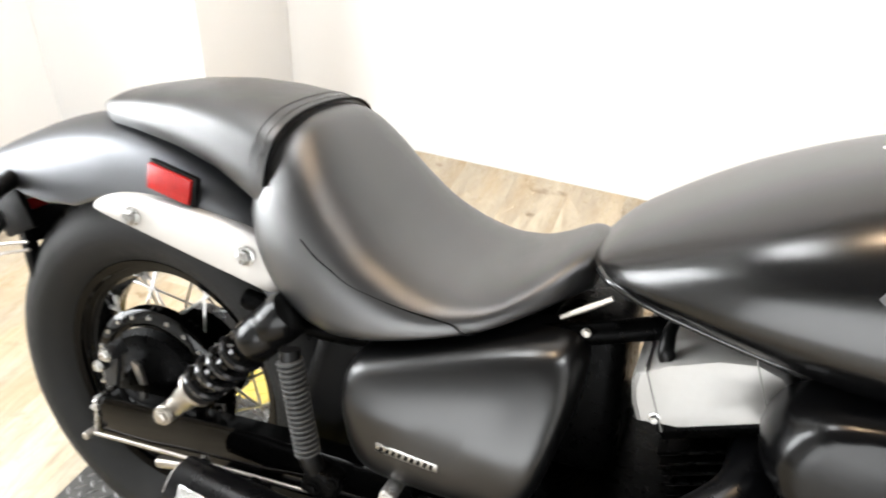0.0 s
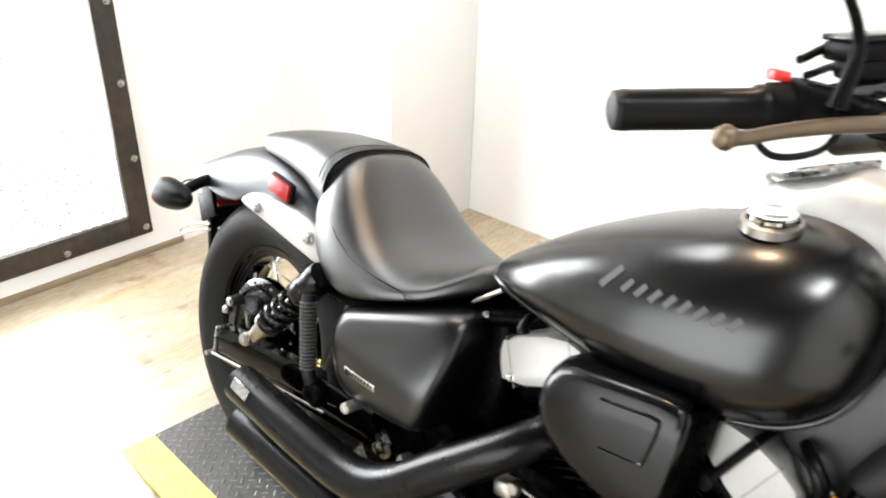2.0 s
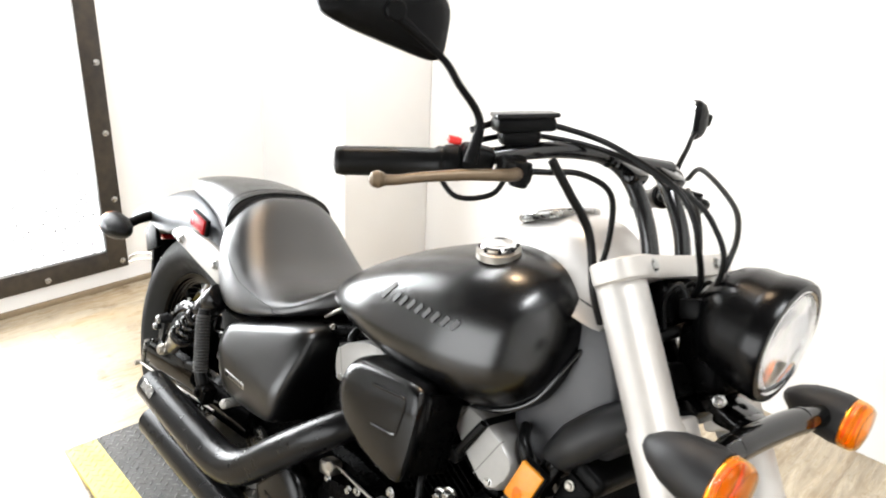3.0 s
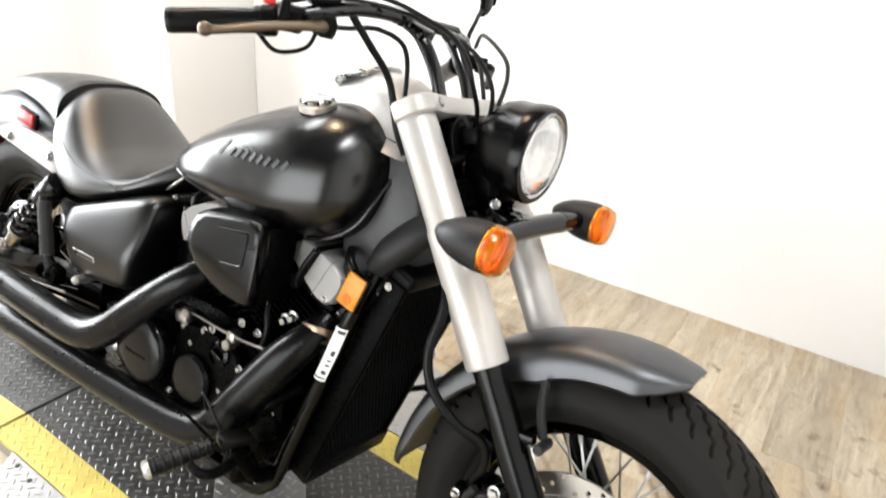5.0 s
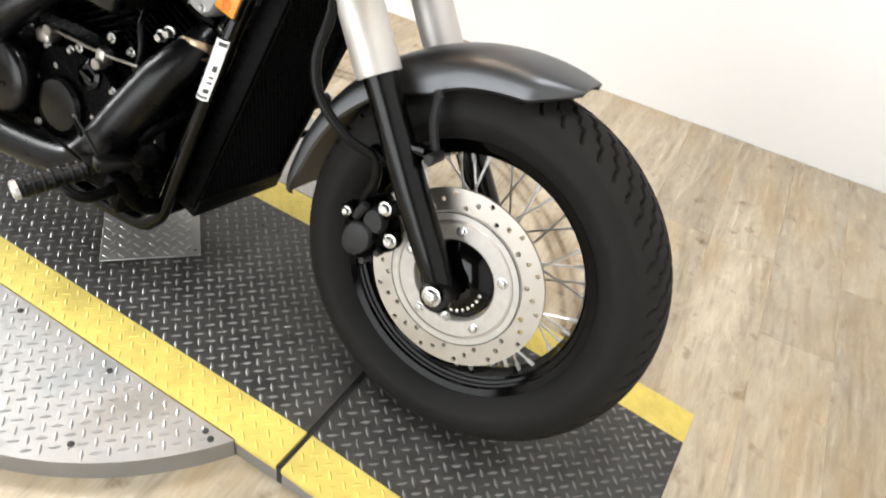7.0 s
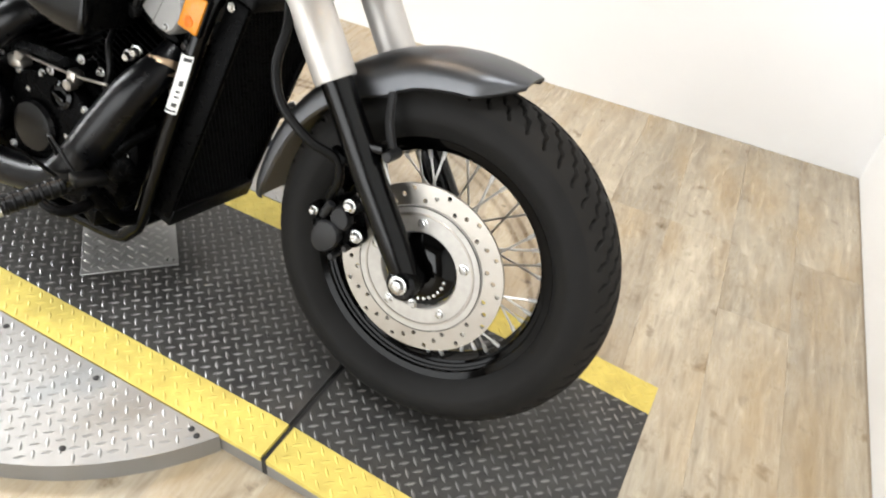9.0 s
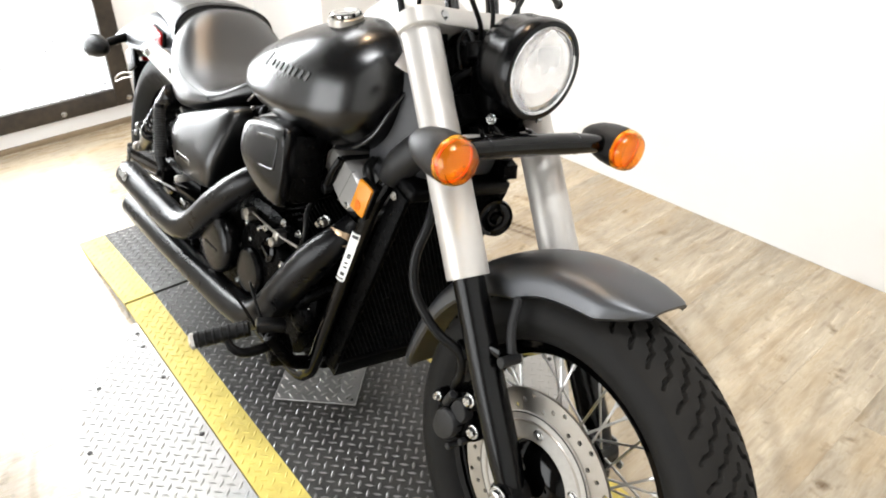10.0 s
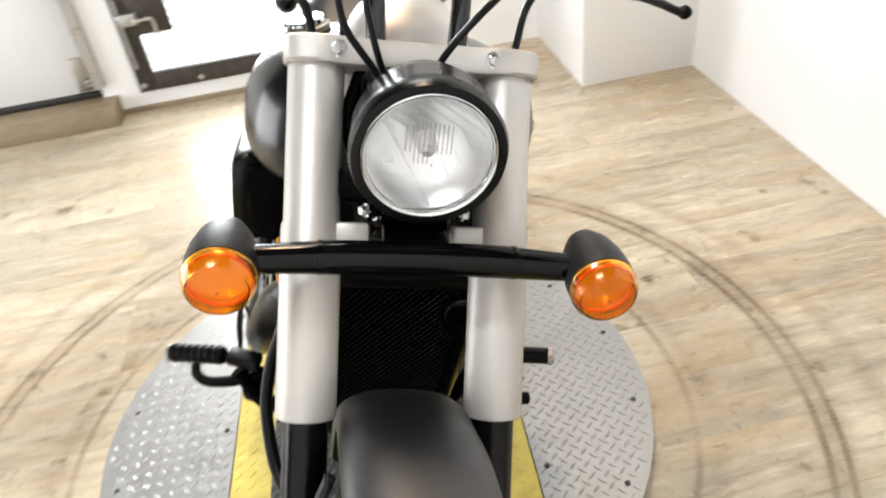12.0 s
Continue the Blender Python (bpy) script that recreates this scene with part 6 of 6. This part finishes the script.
# -- indicator bar --
ib = bp("indicator_bar", join(tube([(1.418, -0.175, 0.803), (1.411, -0.09, 0.803), (1.409, 0, 0.803), (1.411, 0.09, 0.803), (1.418, 0.175, 0.803)], [0.0155, 0.0185, 0.0185, 0.0185, 0.0155], 20), box((1.380, 0, 0.803), (0.06, 0.07, 0.022), bev=0.008)), GLOSS, bike, "black crossbar with two indicators")
for s in (-1, 1):
    bp("bar_band", lathe((1.4115, s * 0.105, 0.803), (0, 1, 0), [(0.0180, -0.003), (0.0188, -0.002), (0.0188, 0.002), (0.0180, 0.003)], 20), GLOSS, ib)
    ind = bp("front_indicator", bullet((1.445, -0.002 + s * 0.200, 0.802), (-1, 0, 0.015), 0.0365, 0.092), CAST, bike, "black bullet-shaped indicator")
    skin = [(0.0358, 0), (0.0370, 0.002), (0.0360, 0.004), (0.0370, 0.006), (0.0360, 0.008), (0.0368, 0.010), (0.0360, 0.012), (0.0352, 0.017), (0.031, 0.0235), (0.017, 0.0265), (0.001, 0.0275)]
    inside = [(max(0.001, r - 0.0018), h - 0.0016) for r, h in skin[::-1][:5]] + [(0.0340, 0.0)]
    lens = bp("lens", lathe((1.4460, -0.002 + s * 0.200, 0.802), (1, 0, -0.03), skin + inside, 36, hollow=True), AMBERGLASS, ind, "clear amber indicator lens with ringed edge")
    lens.visible_shadow = False
    bp("bulb_reflector", lathe((1.4458, -0.002 + s * 0.200, 0.802), (1, 0, -0.03), [(0.0338, 0), (0.0338, 0.002), (0.024, 0.0005), (0.010, 0.0003), (0.0005, 0.0003)], 28), REFLECTOR, ind)
    bp("inner_ring", lathe((1.4505, -0.002 + s * 0.200, 0.802), (1, 0, -0.03), [(0.0330, 0), (0.0330, 0.0030), (0.0312, 0.0030), (0.0312, 0)], 28, hollow=True), ORANGE, lens)

# -- front brake --
cal = bp("brake_caliper", join(box((1.494, -0.086, 0.356), (0.060, 0.050, 0.095), (0, -28, 0), 0.014, 3), box((1.478, -0.108, 0.335), (0.052, 0.022, 0.060), (0, -28, 0), 0.012, 3), lathe((1.482, -0.112, 0.338), (0, -1, 0), [(0.026, 0), (0.026, 0.010), (0.020, 0.014), (0.001, 0.014)], 20), box((1.515, -0.10, 0.395), (0.05, 0.03, 0.025), (0, -40, 0), 0.006), rod((1.452, -0.10, 0.372), (1.452, -0.125, 0.372), 0.013)), ENGINE, bike, "black brake caliper")
for p in ((1.512, -0.113, 0.400), (1.532, -0.108, 0.348), (1.452, -0.124, 0.372), (1.462, -0.117, 0.315)):
    bp("caliper_bolt", bolt(p, (0, -1, 0), 0.009 if p[0] > 1.5 else 0.006, 0.010), ZINC, cal)
bp("piston_cover", join(prism([(1.452, 0.318), (1.458, 0.352), (1.478, 0.366), (1.504, 0.358), (1.510, 0.330), (1.490, 0.304), (1.466, 0.300)], [(-0.108, 1.0), (-0.124, 1.0), (-0.129, 0.90), (-0.131, 0.60)], 1), prism([(1.478, 0.362), (1.486, 0.392), (1.508, 0.396), (1.522, 0.372), (1.512, 0.350)], [(-0.104, 1.0), (-0.118, 1.0), (-0.122, 0.85)], 1), rod((1.466, -0.118, 0.366), (1.482, -0.122, 0.396), 0.008)), CAST, cal, "dull black piston cover")
bp("pad_pin", join(rod((1.500, -0.100, 0.300), (1.500, -0.128, 0.300), 0.006, 10), rod((1.520, -0.100, 0.322), (1.520, -0.122, 0.322), 0.006, 10)), CAST, cal)
bp("brake_hose", tube([(1.235, -0.10, 0.95), (1.262, -0.115, 0.86), (1.330, -0.118, 0.76), (1.362, -0.142, 0.67), (1.362, -0.158, 0.60), (1.385, -0.163, 0.545), (1.436, -0.150, 0.500), (1.478, -0.128, 0.478), (1.486, -0.120, 0.44), (1.470, -0.11, 0.40), (1.478, -0.105, 0.385)], 0.0080, 10), HOSE, bike, "black rubber brake hose")
bp("hose_clip", box((1.480, -0.118, 0.482), (0.035, 0.02, 0.018), (0, 20, 0), 0.004), ENGINE, bike)

# -- handlebar, controls, mirrors --
def swung(x, y, z):
    """The bars stand a touch turned to the left."""
    k = max(0.0, y) / 0.4
    return (x - 0.025 * k, y, z - 0.024 * k)


half = [(1.218, 0.047, 0.955), (1.196, 0.050, 1.003), (1.165, 0.052, 1.045), (1.140, 0.058, 1.068), (1.120, 0.085, 1.080), (1.110, 0.140, 1.080), (1.095, 0.200, 1.070), (1.058, 0.260, 1.046), (1.005, 0.320, 1.020), (0.955, 0.370, 1.005)]
for s in (-1, 1):
    bp("handlebar", tube([swung(x, s * y, z) for x, y, z in half], [0.0118, 0.0118, 0.0118, 0.0116, 0.0114, 0.0112, 0.0112, 0.0112, 0.0112, 0.0112], 16), BAR, bike, "glossy black handlebar half")
bp("bar_joint", join(rod((1.128, -0.085, 1.078), (1.128, 0.085, 1.078), 0.0118), box((1.150, -0.052, 1.066), (0.035, 0.04, 0.02), (0, 20, 0), 0.005), box((1.150, 0.052, 1.066), (0.035, 0.04, 0.02), (0, 20, 0), 0.005)), GLOSS, bike)
g0, g1 = Vector((0.943, 0.381, 1.004)), Vector((1.032, 0.290, 1.031))
for s in (-1, 1):
    a, b = Vector(swung(g0.x, s * g0.y, g0.z)), Vector(swung(g1.x, s * g1.y, g1.z))
    n = (b - a).normalized()
    grip = bp("grip", lathe(a, n, [(0.012, 0.0), (0.0180, 0.002), (0.0188, 0.008), (0.0182, 0.012), (0.0185, 0.06), (0.0182, (b - a).length - 0.010), (0.0210, (b - a).length - 0.006), (0.0210, (b - a).length)], 28), HOSE, bike, "black rubber grip")
    bp("grip_end", lathe(a, -n, [(0.0180, -0.002), (0.0172, 0.003), (0.011, 0.006), (0.001, 0.007)], 24), CAST, grip, "dull black grip end")
    sw = bp("switch_housing", join(lathe(b, n, [(0.020, 0), (0.023, 0.004), (0.023, 0.020), (0.019, 0.024)], 20), box(b + n * 0.040 + Vector((0, 0, 0.004)), (0.034, 0.044, 0.038), (0, 8, 34 * s), 0.008, 3)), PLASTIC, bike, "black switch housing")
    if s < 0:
        bp("kill_switch", box(b + n * 0.012 + Vector((-0.006, 0, 0.028)), (0.016, 0.018, 0.010), (0, 0, -34), 0.003), REDSW, sw, "red kill switch")
    perch = b + n * 0.075
    bp("lever_perch", join(box(perch + Vector((0.02, -s * 0.0, -0.002)), (0.046, 0.040, 0.026), (0, 8, 34 * s), 0.008, 3), rod(perch + Vector((0.035, s * 0.004, 0.012)), perch + Vector((0.035, s * 0.004, -0.020)), 0.012)), PLASTIC, bike, "black lever perch")
    bp("lever", tube([perch + Vector((0.034, s * 0.006, -0.004)), perch + Vector((0.042, s * 0.035, -0.006)), Vector(swung(1.104, s * 0.318, 1.032)), Vector(swung(1.080, s * 0.360, 1.020)), Vector(swung(1.067, s * 0.390, 1.011)), Vector(swung(1.059, s * 0.407, 1.008))], [0.009, 0.0075, 0.0068, 0.0062, 0.006, 0.0068], 12), LEVER if s < 0 else PLASTIC, bike, "curved brake lever" if s < 0 else "curved clutch lever")
    bp("lever_ball", lathe(swung(1.058, s * 0.409, 1.008), (-0.35, s * 0.9, -0.1), [(0.003, -0.010), (0.008, -0.007), (0.0105, 0), (0.008, 0.007), (0.002, 0.010)], 16), LEVER if s < 0 else PLASTIC, bike)
    ms = Vector((1.098, s * 0.312, 1.075)) if s < 0 else Vector((1.045, 0.262, 1.055))
    mc = Vector((1.027, s * 0.421, 1.186)) if s < 0 else Vector((0.968, 0.404, 1.164))
    bp("mirror_stem", tube([ms - Vector((0, 0, 0.03)), ms + Vector((0, 0, 0.02)), ms + Vector((-0.012, s * 0.035, 0.055)), (ms + mc) / 2 + Vector((0.01, 0, 0.022)), mc + Vector((0.026, 0, -0.004))], [0.008, 0.005, 0.0045, 0.0045, 0.006], 10), PLASTIC, bike, "thin black mirror stem")
    mm = Matrix.Translation(mc) @ Matrix.Rotation(radians(-18 if s < 0 else 35), 4, "Z") @ Matrix.Rotation(radians(-8), 4, "Y")
    corners = [(-0.088, 0.040), (-0.092, -0.024), (0.074, -0.048), (0.088, -0.036), (0.088, 0.042)]
    corners = [np.array((-s * y, z)) for y, z in corners]
    outline = [q for i in range(5) for q in (0.85 * corners[i] + 0.15 * corners[(i + 1) % 5], 0.15 * corners[i] + 0.85 * corners[(i + 1) % 5])]
    outline = rounded(outline, 2)
    outline = [0.86 * p for p in outline]
    shell = loft([[(x, p[0] * k, p[1] * k) for p in outline] for x, k in ((-0.006, 0.97), (-0.003, 1.0), (0.004, 1.0), (0.016, 0.80), (0.024, 0.45), (0.027, 0.12))])
    mirror = bp("mirror", moved(shell, mm), PLASTIC, bike, "black rear-view mirror", 25)
    bp("mirror_glass", moved(loft([[(x, p[0] * 0.93, p[1] * 0.92) for p in outline] for x in (-0.0075, -0.0062)]), mm), MIRROR, mirror)
    bp("ball_joint", moved(rod((0.020, 0, 0), (0.034, 0, -0.002), 0.012), mm), PLASTIC, mirror)
res = bp("brake_reservoir", join(box((1.084, -0.219, 1.100), (0.042, 0.076, 0.018), (14, 0, -34), 0.005), box((1.084, -0.221, 1.084), (0.032, 0.052, 0.022), (14, 0, -34), 0.008)), PLASTIC, bike, "black brake fluid reservoir")
bp("reservoir_lid", box((1.084, -0.2205, 1.1115), (0.046, 0.080, 0.006), (14, 0, -34), 0.002), SATIN, res)
cables = [
    ([(1.040, -0.262, 1.078), (1.058, -0.200, 1.103), (1.124, -0.130, 1.103), (1.187, -0.105, 1.088), (1.246, -0.100, 1.068), (1.278, -0.097, 1.040), (1.290, -0.085, 1.005), (1.290, -0.052, 0.962), (1.275, -0.030, 0.92), (1.26, -0.02, 0.88)], 0.0042),
    ([(1.050, -0.262, 1.066), (1.062, -0.190, 1.085), (1.127, -0.130, 1.091), (1.190, -0.090, 1.080), (1.262, -0.074, 1.058), (1.296, -0.066, 1.030), (1.312, -0.055, 0.995), (1.300, -0.035, 0.94), (1.26, -0.02, 0.89)], 0.0038),
    ([(1.132, -0.206, 1.066), (1.146, -0.172, 1.030), (1.162, -0.128, 0.982), (1.185, -0.115, 0.910), (1.200, -0.10, 0.87)], 0.0060),
    ([(1.080, -0.222, 1.040), (1.110, -0.185, 1.047), (1.140, -0.150, 1.055), (1.162, -0.104, 1.036), (1.167, -0.086, 0.972), (1.16, -0.08, 0.91)], 0.0042),
    ([(1.02, -0.285, 1.015), (1.045, -0.265, 0.992), (1.075, -0.235, 1.005), (1.085, -0.225, 1.035)], 0.0035),
    ([(1.075, 0.25, 1.06), (1.13, 0.18, 1.085), (1.23, 0.10, 1.055), (1.27, 0.055, 1.025), (1.285, 0.022, 0.985), (1.28, 0.010, 0.945), (1.24, 0.02, 0.88)], 0.0042),
    ([(1.10, 0.215, 1.045), (1.165, 0.14, 1.02), (1.20, 0.12, 0.96), (1.22, 0.10, 0.90)], 0.0046),
]
for pts, r in cables:
    bp("control_cable", tube(pts, r, 10), HOSE, bike, "black control cable")
mount = bp("lamp_mount", box((1.318, 0.006, 0.868), (0.070, 0.115, 0.095), (0, -12, 0), 0.018, 3), ENGINE, bike, "black mount and connectors behind the headlamp")
for y in (-0.050, -0.018, 0.022, 0.052):
    bp("connector", box((1.290, y, 0.925), (0.030, 0.020, 0.026), (0, -20, 0), 0.004), PLASTIC, mount)
    bp("lead", tube([(1.285, y, 0.930), (1.268, y * 1.15, 0.950), (1.255, y * 1.2, 0.925), (1.262, y, 0.885)], 0.0035, 8), HOSE, mount)
bp("neck_wiring", join(box((1.235, 0, 0.905), (0.06, 0.10, 0.07), (0, -34, 0), 0.02, 3), tube([(1.21, -0.06, 0.93), (1.24, -0.075, 0.88), (1.27, -0.06, 0.83), (1.29, -0.05, 0.79)], 0.010, 10), tube([(1.21, 0.05, 0.94), (1.25, 0.07, 0.88), (1.28, 0.05, 0.83)], 0.009, 10)), ENGINE, bike, "black wiring and connectors behind the lamp")
